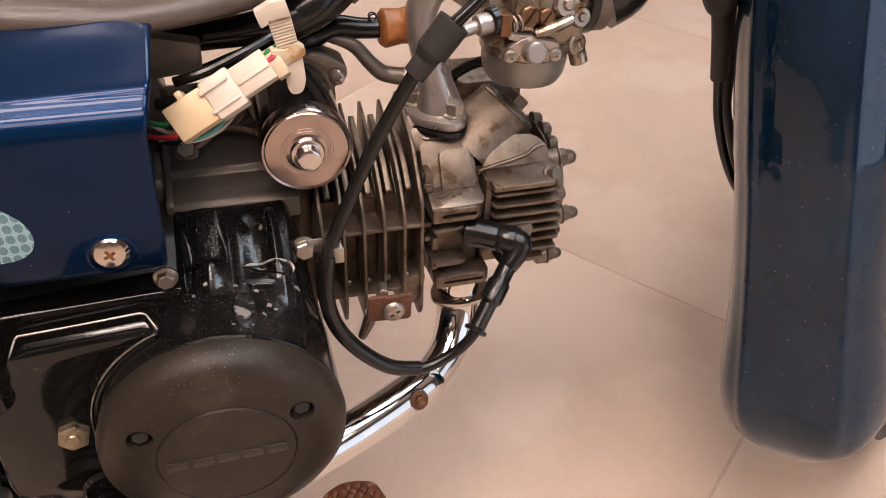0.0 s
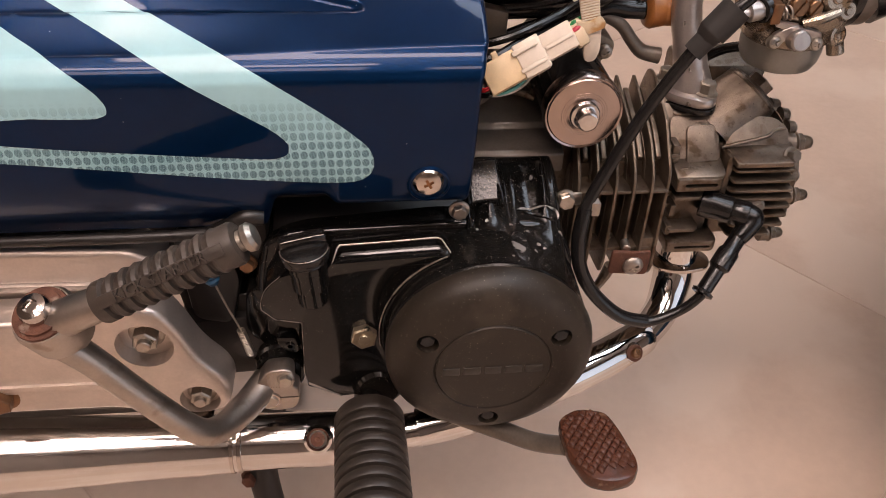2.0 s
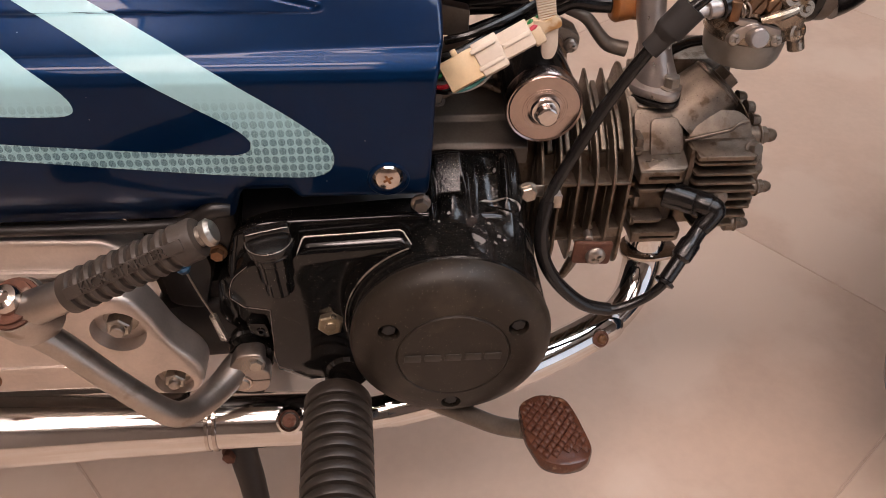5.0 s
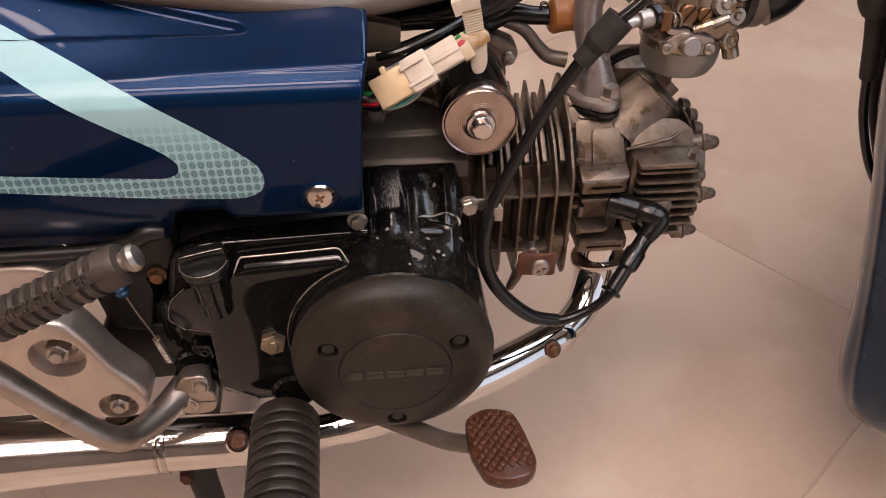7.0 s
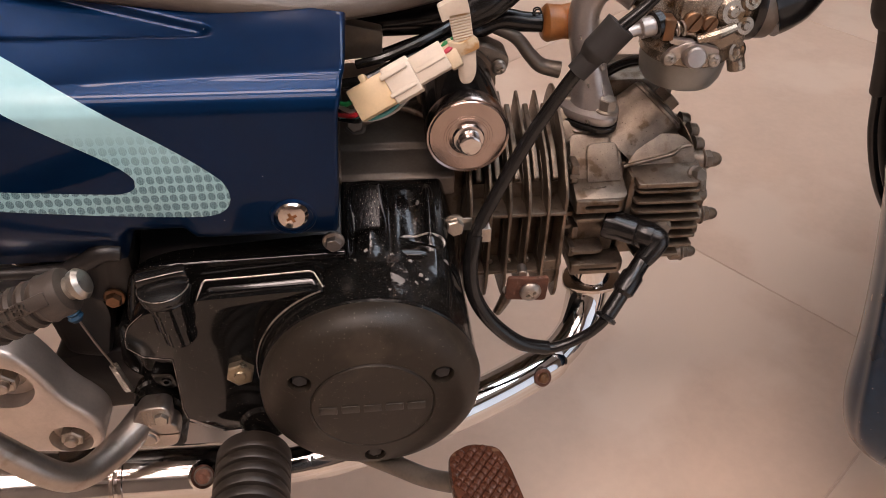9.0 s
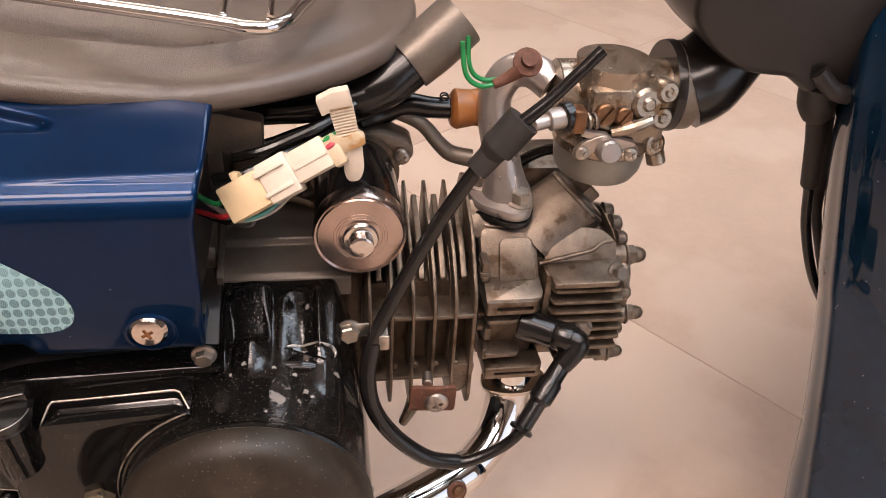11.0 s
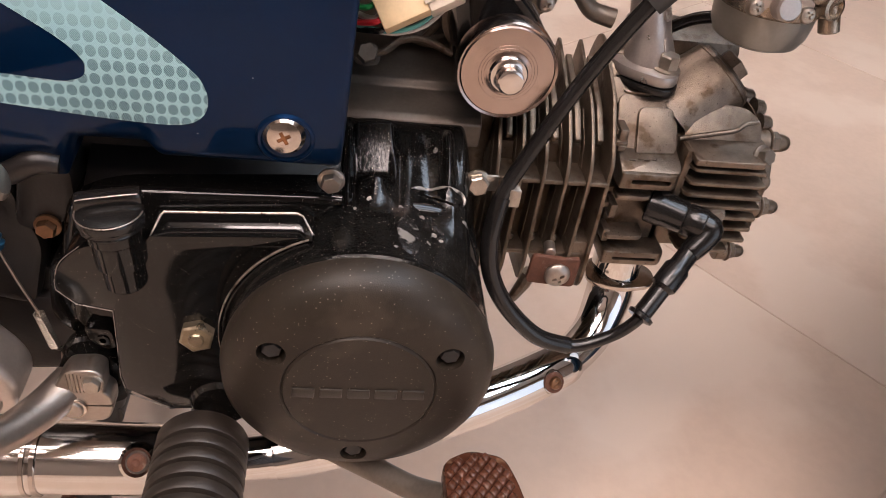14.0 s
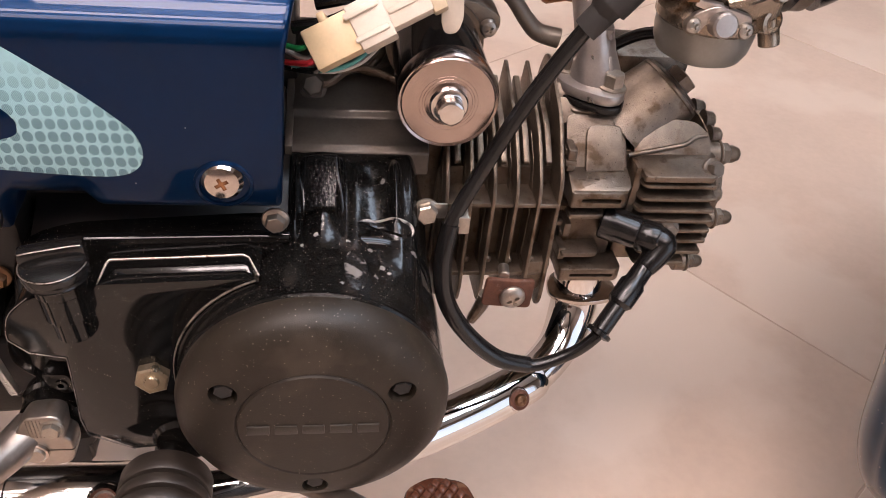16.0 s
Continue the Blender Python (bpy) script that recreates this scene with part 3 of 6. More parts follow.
# the tray above the panel: an oval rim with a sloping inside
def oval_line(inset, n=120):
    pts = []
    for i in range(n):
        a = 2 * math.pi * i / n
        c, s = math.cos(a), math.sin(a)
        e = 2.5
        x = -0.105 + (0.205 - inset) * math.copysign(abs(c) ** (2 / e), c)
        y = 0.105 + (0.146 - inset) * math.copysign(abs(s) ** (2 / e), s)
        pts.append((x, y))
    return pts


def tray():
    bm = bmesh.new()
    rings = []
    for inset, z in ((0.012, 0.458), (0.003, 0.459), (0.0, 0.462), (0.0, 0.467), (0.003, 0.471), (0.008, 0.4715), (0.016, 0.470), (0.024, 0.472), (0.034, 0.477), (0.038, 0.4765), (0.046, 0.4745), (0.062, 0.476), (0.09, 0.478), (0.13, 0.479)):
        rings.append([bm.verts.new((x, y, z + 0.003 + 0.155 * max(0.0, -x - 0.02))) for x, y in oval_line(inset)])
    n = len(rings[0])
    for a, b in zip(rings, rings[1:]):
        for i in range(n):
            bm.faces.new((a[i], a[(i + 1) % n], b[(i + 1) % n], b[i]))
    bm.faces.new(rings[-1])
    bmesh.ops.recalc_face_normals(bm, faces=bm.faces)
    return bm


tray_part = part("seat_tray", tray(), TRAY, bike, "grey-brown moulded plastic tray with a rounded rim", 50)
for q in ([(-0.20, 0.02, 0.515), (-0.02, -0.002, 0.497), (0.012, -0.008, 0.494), (0.026, -0.004, 0.494), (0.034, 0.012, 0.495), (0.046, 0.06, 0.497), (0.05, 0.2, 0.50)],):
    part("rack_wire", tube(q, 0.0034, 12), CHROME, tray_part, "bright chrome rack wire")
part("rack_wire", tube([(0.001, -0.003, 0.4975), (0.0, 0.06, 0.500), (0.0, 0.2, 0.503)], 0.0017, 8), CHROME, tray_part, "thin chrome rack wire")
part("rack_wire", tube([(0.022, -0.006, 0.4975), (0.022, 0.06, 0.500), (0.022, 0.2, 0.503)], 0.0017, 8), CHROME, tray_part, "thin chrome rack wire")


# crankcase
case = part("crankcase", prism(rounded([(-0.130, 0.338), (-0.137, 0.315), (-0.141, 0.288), (-0.136, 0.266), (-0.118, 0.252), (-0.116, 0.228), (-0.088, 0.220), (-0.03, 0.214), (0.03, 0.216), (0.055, 0.235), (0.060, 0.28), (0.056, 0.318), (0.040, 0.340), (-0.02, 0.345), (-0.11, 0.342)], 0.012), "xz", 0.06, -0.0700, 0.005, 3), BLACK, bike, "gloss black engine case, dusty and chipped")
part("clutch_housing", lathe([(0.05, -0.030), (0.0605, -0.032), (0.0622, -0.060), (0.0620, -0.1055), (0.0605, -0.1070), (0.05, -0.1070)], (0, 0, 0.28), (0, 1, 0), 80), BLACKOLD, case, "chipped black drum behind the round cap")


def bell(v, at, wide):
    return math.exp(-((v - at) / wide) ** 2)


def case_top(x, y):
    """Height of the smooth casting that runs from the drum back to the gear housing."""
    drum = 0.28 + math.sqrt(max(1e-6, 0.0622 ** 2 - x * x))
    shelf = max(drum, 0.335 - max(0.0, x - 0.040) * 0.6)
    low = drum + (shelf - drum) * ramp(y, -0.100, -0.068)
    z = low + (0.3575 - low) * ramp(y, -0.082, -0.022)
    back = ramp(y, -0.078, -0.052) * (1 - 0.9 * ramp(y, -0.036, -0.022))
    z += back * (0.0050 * bell(x, 0.0035, 0.0056) + 0.0024 * bell(x, -0.0095, 0.0012) - 0.0024 * bell(x, -0.0062, 0.0018) - 0.0018 * bell(x, 0.0145, 0.0030))
    z += 0.0048 * bell(x, 0.0378, 0.0022) * ramp(y, -0.066, -0.050) * (1 - ramp(y, -0.034, -0.024)) - 0.0024 * bell(x, 0.0270, 0.0075) * back
    # hollow facet beside the left edge, open to the lamp overhead
    u = y + 0.030
    facet = 0.3606 + 0.73 * u + u * u + 0.09 * x
    z += (facet - z) * ramp(x, -0.0078, -0.0058) * (1 - ramp(x, 0.0095, 0.0135)) * ramp(y, -0.060, -0.050) * (1 - ramp(y, -0.030, -0.0235))
    return z - 0.030 * ramp(x, 0.0440, 0.0560) ** 1.6


def upper_block():
    bm = bmesh.new()
    xs = [-0.0118 + 0.0668 * i / 110 for i in range(111)]
    ys = [-0.1045 + 0.0865 * j / 90 for j in range(91)]
    rows = [[bm.verts.new((x, y, case_top(x, y))) for y in ys] for x in xs]
    for r in (rows[0], rows[-1]):
        side = [bm.verts.new((v.co.x, v.co.y, 0.300)) for v in r]
        for j in range(len(r) - 1):
            bm.faces.new((r[j], r[j + 1], side[j + 1], side[j]))
    for a, b in zip(rows, rows[1:]):
        for j in range(len(ys) - 1):
            bm.faces.new((a[j], a[j + 1], b[j + 1], b[j]))
    bmesh.ops.recalc_face_normals(bm, faces=bm.faces)
    if sum(f.normal.z for f in bm.faces) < 0:
        bmesh.ops.reverse_faces(bm, faces=bm.faces)
    return bm


def case_patch(outline, lift=0.0003):
    """A thin spot that follows the top of the casting."""
    bm = bmesh.new()
    cx, cy = sum(p[0] for p in outline) / len(outline), sum(p[1] for p in outline) / len(outline)
    rings = []
    for k in (1.0, 0.92, 0.7, 0.45, 0.2):
        rings.append([bm.verts.new((cx + (x - cx) * k, cy + (y - cy) * k, case_top(cx + (x - cx) * k, cy + (y - cy) * k) + (lift if k < 1 else -0.0002))) for x, y in outline])
    n = len(outline)
    for a, b in zip(rings, rings[1:]):
        for i in range(n):
            bm.faces.new((a[i], a[(i + 1) % n], b[(i + 1) % n], b[i]))
    bm.faces.new(rings[-1])
    bmesh.ops.recalc_face_normals(bm, faces=bm.faces)
    return bm


upper = part("upper_block", upper_block(), BLACKOLD, case, "smooth dusty black top of the engine case", 60)
SHEEN = surf("painted_grey_sheen", (0.013, 0.012, 0.0115), 0.24, 0.0, 0.5, 200, bump=0.4, bscale=700, patch=(0.20, 0.185, 0.17), patch_at=0.54, patch_scale=150)
BARE = surf("bare_chip", (0.40, 0.36, 0.33), 0.3, 0.6, 0.4, 300, bump=0.4, bscale=900, patch=(0.05, 0.045, 0.04), patch_at=0.55, patch_scale=260)
# mottled grey oval: a reflection in the enamel, put into the colour
part("scuff", case_patch([(0.0182 + 0.0056 * math.cos(a), -0.0875 + 0.0138 * math.sin(a)) for a in [2 * math.pi * i / 24 for i in range(24)]]), SHEEN, case, "mottled grey spot painted as a reflection")
scoop = rounded([(0.0218, -0.0588), (0.027, -0.0567), (0.0364, -0.0578), (0.0434, -0.0580), (0.0457, -0.0602), (0.0417, -0.0651), (0.0363, -0.0630), (0.0297, -0.0600)], 0.003)
part("scoop", case_patch(scoop, 0.0012), BLACK, case, "cast scoop with a worn bright lip")
part("scoop_lip", tube([(x, y, case_top(x, y) + 0.0010) for x, y in ((0.0200, -0.0592), (0.0240, -0.0572), (0.0290, -0.0564), (0.0364, -0.0574), (0.0434, -0.0578), (0.0458, -0.0600), (0.0448, -0.0630))], [0.0002, 0.0009, 0.0007, 0.0006, 0.0010, 0.0008, 0.0002], 8), BARE, case, "worn bright lip")
for cx, cy, r in ((0.0303, -0.0810, 0.0019), (0.0272, -0.0883, 0.0012), (0.0335, -0.0835, 0.0010), (-0.0060, -0.0741, 0.0010), (0.0459, -0.0691, 0.0015), (0.0005, -0.0694, 0.0012), (0.0147, -0.0700, 0.0011), (0.0250, -0.0720, 0.0012), (0.0120, -0.0980, 0.0009)):
    w = random.Random(cx)
    part("chip", case_patch([(cx + r * w.uniform(0.5, 1.5) * math.cos(a), cy + r * w.uniform(0.4, 1.3) * math.sin(a)) for a in [2 * math.pi * i / 11 for i in range(11)]], 0.00015), BARE, case, "bare chip in the enamel")
part("case_shoulder", prism(rounded([(-0.064, 0.295), (-0.064, 0.3385), (-0.034, 0.3552), (0.03, 0.3565), (0.03, 0.295)], [0, 0.0012, 0.006, 0, 0]), "yz", -0.1250, -0.0125, 0.0010, 2), FRAME, case)
# raised flat plate, its top edge bevelled and bright
def plate_arc(a, more=0.0):
    r = 0.0632 + 0.0010 * min(1.0, (a - 112) / 70) + more
    return r * math.cos(radians(a)), 0.28 + r * math.sin(radians(a))


FACE = -0.0945
edge_arc = [plate_arc(a) for a in range(112, 220, 2)]
plate_out = [(-0.0904, 0.3368), (-0.0310, 0.3400), *edge_arc, (-0.066, 0.229), (-0.0900, 0.2265), *rounded([(-0.1110, 0.2380), (-0.1125, 0.2500), (-0.1108, 0.2930), (-0.1260, 0.2965), (-0.1330, 0.3045), (-0.1310, 0.3170), (-0.1200, 0.3300), (-0.0990, 0.3310)], [0.003, 0.004, 0.001, 0.003, 0.004, 0.006, 0.008, 0.004])]
part("raised_plate", prism(plate_out, "xz", -0.060, FACE, 0.0010, 2), GLOSS, case, "raised flat black plate with a bright bevelled edge")
part("plate_bevel", slab(rounded([(-0.0908, 0.0002), (-0.0240, -0.0010), (-0.0290, 0.0106), (-0.0862, 0.0106)], [0.001, 0.001, 0.003, 0.003]), (0, FACE + 0.0001, 0.3372), (1, 0, 0.060), (0, 0.78, 0.63), -0.004, 0.0007), BLACK, case, "bright bevelled top edge of the plate")
part("arc_lip", tube([(plate_arc(a, -0.0012)[0], FACE + 0.0003, plate_arc(a, -0.0012)[1]) for a in range(114, 206, 3)], 0.0011, 10, 2), GLOSS, case)
part("pocket_tab", joined(prism(rounded([(-0.1290, 0.2730), (-0.1160, 0.2720), (-0.1145, 0.2600), (-0.1200, 0.2580), (-0.1270, 0.2640)], 0.003), "xz", -0.070, -0.0860, 0.0012), lathe([(0.0028, 0.0), (0.0030, 0.0008), (0.0016, 0.0008), (0.0014, -0.002), (0, -0.002)], (-0.1205, -0.0860, 0.2655), (0, -1, 0), 20)), BLACK, case)
part("worn_edge", tube([(plate_arc(a, 0.0012)[0], FACE - 0.0001, plate_arc(a, 0.0012)[1]) for a in range(113, 190, 3)], [0.0005, 0.0006, 0.0004, 0.0002], 8, 2), WORNGLINT, case, "bright worn edge")
part("worn_edge", tube([(plate_arc(a, -0.0018)[0], FACE - 0.0001, plate_arc(a, -0.0018)[1]) for a in range(118, 180, 3)], [0.0003, 0.0005, 0.0003], 8, 2), WORNGLINT, case, "bright worn edge")
part("worn_edge", tube([(-0.0906, FACE - 0.0001, 0.3370), (-0.0872, -0.0872, 0.3428), (-0.0858, -0.0862, 0.3438), (-0.0600, -0.0862, 0.3450), (-0.0305, -0.0862, 0.3468), (-0.0280, -0.0870, 0.3460), (-0.0236, -0.0942, 0.3420)], [0.0003, 0.0006, 0.0006, 0.0005, 0.0006, 0.0004, 0.0005], 8, 3, False), WORNGLINT, case, "bright worn edge")
part("worn_edge", tube([(-0.1332, FACE - 0.0001, 0.3045), (-0.1260, FACE - 0.0001, 0.2965), (-0.1108, FACE - 0.0001, 0.2929), (-0.1116, FACE - 0.0001, 0.2690), (-0.1125, FACE - 0.0001, 0.2500), (-0.1108, FACE - 0.0001, 0.2382), (-0.0900, FACE - 0.0001, 0.2267)], [0.0002, 0.0003, 0.0003, 0.0002, 0.0003, 0.0004, 0.0005], 8, 3, False), WORNGLINT, case, "bright worn edge")
part("worn_edge", tube([(-0.1200, FACE - 0.0001, 0.3295), (-0.1290, FACE - 0.0001, 0.3205), (-0.1326, FACE - 0.0001, 0.3110), (-0.1332, FACE - 0.0001, 0.3045)], 0.0002, 8), WORNGLINT, case, "bright worn edge")
part("face_step", prism(rounded([(-0.133, 0.297), (-0.1120, 0.293), (-0.1110, 0.252), (-0.122, 0.257), (-0.134, 0.272)], 0.004), "xz", -0.06, -0.0800, 0.0030), BLACK, case)
part("lower_bulge", lathe([(0.0, -0.098), (0.013, -0.097), (0.0165, -0.093), (0.017, -0.06)], (-0.066, 0, 0.232), (0, 1, 0), 32), BLACK, case)
part("rear_lobe", prism(rounded([(-0.145, 0.30), (-0.150, 0.262), (-0.128, 0.240), (-0.112, 0.246), (-0.112, 0.30)], 0.01), "xz", 0.02, -0.070, 0.004), BLACK, case)
OA, OC = Vector((-0.07, 0.02, 0.998)).normalized(), Vector((-0.1050, -0.0960, 0.3512))
part("oil_neck", lathe([(0.0078, -0.0400), (0.0086, -0.0390), (0.0086, -0.0285), (0.0104, -0.0275), (0.0104, -0.0150), (0.0113, -0.0140), (0.0113, -0.0070)], OC + Vector((0, 0.001, 0)), OA, 36), BLACK, case)
TURN = Matrix((Vector((0.978, 0.207, 0.065)), Vector((-0.207, 0.978, -0.034)), OA)).transposed().to_4x4()
cap = part("oil_cap", lathe([(0.0104, -0.0085), (0.0124, -0.0082), (0.0129, -0.0074), (0.0124, -0.0062), (0.0125, -0.0056), (0.0135, -0.0046), (0.0137, -0.0022), (0.0128, -0.0004), (0.0090, 0.0008), (0, 0.0012)], OC, OA, 44), CAPBLACK, case, "round black oil filler cap with a grip ridge")
part("grip_ridge", box(-0.0132, 0.0132, 0.0000, 0.0082, -0.004, 0.0056, 0.0024, Matrix.Translation(OC) @ TURN), CAPBLACK, cap)
# pale thin tubes stand in for gloss highlights on the cap's rim and ridge
RIM = [OC + TURN @ Vector((0.0133 * math.cos(radians(a)), 0.0133 * math.sin(radians(a)), -0.0008)) for a in range(165, 346, 10)]
part("rim_edge", tube(RIM, 0.0003, 6, 2), WORNGLINT, cap, "thin pale line painted as the rim's highlight")
part("ridge_edge", tube([OC + TURN @ Vector((-0.0118, 0.0006, 0.0050)), OC + TURN @ Vector((-0.0070, 0.0004, 0.0054)), OC + TURN @ Vector((0.0070, 0.0004, 0.0054)), OC + TURN @ Vector((0.0118, 0.0006, 0.0050))], 0.0003, 6, 3), WORNGLINT, cap, "thin pale line painted as the ridge's highlight")
nut = bolt("adjuster_nut", (-0.0745, -0.0946, 0.2815), (0, -1, 0.10), 0.0142, 0.0056, YELLOWZINC, case, 0.0, "yellowed zinc nut on a stud")
part("stud", rod((-0.0745, -0.0990, 0.2820), (-0.0745, -0.1016, 0.2823), 0.0037, 16), YELLOWZINC, nut)
bolt("case_bolt", (-0.0170, -0.0735, 0.3565), (0, -1, 0), 0.008, 0.005, STEEL, case, 0.006)
bolt("case_bolt", (0.0535, -0.0435, 0.3405), (0, -1, 0.1), 0.0095, 0.006, ZINC, case, 0.0065)
bolt("case_bolt", (0.0605, -0.075, 0.246), (0, -1, 0), 0.008, 0.004, STEEL, case)

# round plastic cap on the clutch housing
HOLES = [(-0.0385, 0.302), (0.0385, 0.302), (0.0, 0.2353)]
disc = lathe([(0.030, -0.1062), (0.0605, -0.1062), (0.0622, -0.1080), (0.0626, -0.1115), (0.0610, -0.1180), (0.0570, -0.1225), (0.0500, -0.1258), (0.0420, -0.1268), (0.0352, -0.1272), (0.0343, -0.1264), (0.0333, -0.1275), (0.0, -0.1280)], (0, 0, 0.28), (0, 1, 0), 96)
disc = cut(disc, *[lathe([(0.0062, -0.119), (0.0066, -0.14)], (x, 0, z), (0, 1, 0), 28) for x, z in HOLES])
cover = part("round_cap", disc, MATTE, case, "round matte black plastic cap with a raised centre")
for x, z in HOLES:
    bolt("cap_bolt", (x, -0.1195, z), (0, -1, 0), 0.008, 0.0052, RUBBER, cover)
EMBLEM = surf("rubbed_black_plastic", (0.024, 0.0185, 0.0135), 0.40, 0.0, 0.4, 200, bump=0.2, bscale=1200)
for i in range(5):
    x = -0.0295 + i * 0.0122
    part("emblem_bar", box(x, x + 0.0098, -0.1286, -0.1270, 0.2772, 0.2828, 0.0003), EMBLEM, cover)


# starter motor
starter = part("starter_motor", lathe([(0.0215, 0.075), (0.0228, 0.070), (0.0230, -0.026), (0.0222, -0.0285)], (0.0605, 0, 0.3945), (0, 1, 0), 56), BLACKCHROME, bike, "black cylindrical starter motor with a chrome end")
part("end_cap", lathe([(0.0225, -0.022), (0.0238, -0.0225), (0.0241, -0.031), (0.0233, -0.0333), (0.0222, -0.0328), (0.0215, -0.0334), (0.0138, -0.03400), (0.01372, -0.03394), (0.01364, -0.03401), (0.0124, -0.03408), (0.01232, -0.03402), (0.01224, -0.03409), (0.0112, -0.03418), (0.01112, -0.03410), (0.01104, -0.03420), (0.0100, -0.0344), (0.0085, -0.035), (0, -0.035)], (0.0605, 0, 0.3945), (0, 1, 0), 64), BRUSHED, starter, "brushed chrome end cap")
part("centre_boss", lathe([(0.0092, -0.034), (0.0090, -0.0362), (0.0084, -0.0368), (0.0066, -0.0370), (0.0063, -0.0372), (0.0063, -0.0432), (0.0061, -0.0437), (0.0053, -0.0442), (0.0050, -0.0443), (0.0, -0.0443)], (0.0605, 0, 0.3945), (0, 1, 0), 32), BOSS, starter, "bright centre bolt")
ear = part("mounting_ear", joined(prism(rounded([(0.064, 0.420), (0.080, 0.418), (0.094, 0.411), (0.094, 0.402), (0.084, 0.396), (0.082, 0.375), (0.064, 0.375)], 0.004), "xz", 0.030, 0.050, 0.002), lathe([(0.0255, 0.028), (0.026, 0.032), (0.026, 0.05)], (0.0605, 0, 0.3945), (0, 1, 0), 48)), ALU, starter)
cross_screw("ear_screw", (0.0872, 0.0275, 0.4055), (0, -1, 0.1), 0.0046, 0.0035, STEEL, ear)

# gear housing beneath and behind the starter
housing = part("gear_housing", joined(
    prism(rounded([(-0.0195, 0.3450), (-0.0200, 0.3580), (-0.0165, 0.3604), (0.0040, 0.3636), (0.0062, 0.3672), (0.0200, 0.3705), (0.0420, 0.3800), (0.08, 0.385), (0.08, 0.345)], [0, 0.0012, 0.0012, 0.0012, 0.0012, 0.004, 0.004, 0, 0]), "yz", -0.0125, 0.0560, 0.0012, 2),
    prism(rounded([(-0.0185, 0.3450), (-0.0190, 0.3605), (-0.0150, 0.3622), (0.0050, 0.3655), (0.0200, 0.3720), (0.08, 0.388), (0.08, 0.345)], 0.001), "yz", -0.0155, -0.0118, 0.0014, 2)), DULL, bike, "dull grey starter gear housing with a raised edge")
for line in ([(-0.006, 0.0200, 0.3735), (0.006, 0.0190, 0.3755), (0.015, 0.0240, 0.3800), (0.026, 0.0250, 0.3810), (0.042, 0.0200, 0.3770)], [(0.015, 0.0240, 0.3800), (0.012, 0.0340, 0.3850), (0.018, 0.0460, 0.3900)], [(0.026, 0.0250, 0.3810), (0.034, 0.0360, 0.3860), (0.036, 0.0500, 0.3900)], [(0.040, 0.0200, 0.3770), (0.046, 0.0320, 0.3840), (0.050, 0.0460, 0.3900)]):
    part("rib", tube(line, 0.0021, 10), ALU, housing, "cast rib")
part("side_cheek", box(-0.0420, -0.0160, -0.004, 0.06, 0.3460, 0.3700, 0.003), DULL, housing)
part("round_boss", lathe([(0.0150, -0.006), (0.0150, 0.002), (0.0135, 0.0034), (0.0100, 0.0030), (0, 0.0030)], (0.030, 0.0420, 0.3840), (0, -0.35, 0.94), 40), DULL, housing)
bolt("housing_bolt", (-0.0022, 0.0190, 0.3725), (0, -0.75, 0.66), 0.0098, 0.006, DULL, housing, 0.0070)

# cylinder with its cooling fins
cyl = part("cylinder", box(0.060, 0.1275, -0.0135, 0.050, 0.277, 0.348, 0.008), FIN, bike, "aged aluminium cylinder with cooling fins")
part("barrel_foot", box(0.0500, 0.0640, -0.010, 0.058, 0.268, 0.362, 0.003), FIN, cyl)
part("web", box(0.066, 0.1250, -0.0318, 0.008, 0.3335, 0.3364, 0.0012), FIN, cyl)
part("web", box(0.066, 0.1245, -0.0305, 0.008, 0.2865, 0.2893, 0.0012), FIN, cyl)
fin_outline = rounded([(-0.0345, 0.282), (-0.031, 0.2680), (0.0, 0.264), (0.058, 0.268), (0.058, 0.330), (0.047, 0.352), (0.0385, 0.3835), (0.0355, 0.3830), (-0.012, 0.367), (-0.0335, 0.346)], [0.003, 0.004, 0.01, 0.01, 0.01, 0.01, 0.001, 0.001, 0.012, 0.012])
fin_low = [(y * 0.93 if y < 0 else y, 0.335 + (z - 0.335) * 0.97) for y, z in fin_outline]
for i, x in enumerate((0.0655, 0.0775, 0.0895, 0.1015, 0.1135)):
    part("fin", prism(fin_low if i == 0 else fin_outline, "yz", x - 0.00105, x + 0.00105, 0.0006, 2), FIN, cyl)
flange = rounded([(-0.0335, 0.272), (-0.029, 0.262), (0.0, 0.264), (0.058, 0.266), (0.058, 0.340), (0.048, 0.376), (0.041, 0.3880), (0.030, 0.3875), (-0.005, 0.374), (-0.0300, 0.348)], 0.006)
part("fin", prism(flange, "yz", 0.1236, 0.1260, 0.0008, 2), FIN, cyl, "thick flange between cylinder and head")
for i, x in enumerate((0.0655, 0.0775, 0.0895, 0.1015, 0.1135)):
    part("fin_root", prism(rounded([(0.004, 0.274), (-0.020, 0.278), (-0.0225, 0.300), (-0.0225, 0.330), (-0.014, 0.350), (0.004, 0.362)], 0.004), "yz", x - 0.0017, x + 0.0017, 0.0012, 2), FIN, cyl)
    part("gap_rib", prism(rounded([(0.0330, 0.3770), (-0.0040, 0.3650), (-0.0185, 0.3535), (-0.0170, 0.3505), (0.010, 0.348), (0.038, 0.358)], [0.001, 0.008, 0.001, 0.001, 0, 0]), "yz", x + 0.0040, x + 0.0074, 0.0013, 2), FIN, cyl)
    part("casting_nib", lathe([(0.0019, -0.002), (0.0019, 0.0008), (0.0010, 0.0018), (0, 0.0019)], (x + 0.0030, -0.0270, 0.2960), (0, -1, 0.2), 12), FIN, cyl)
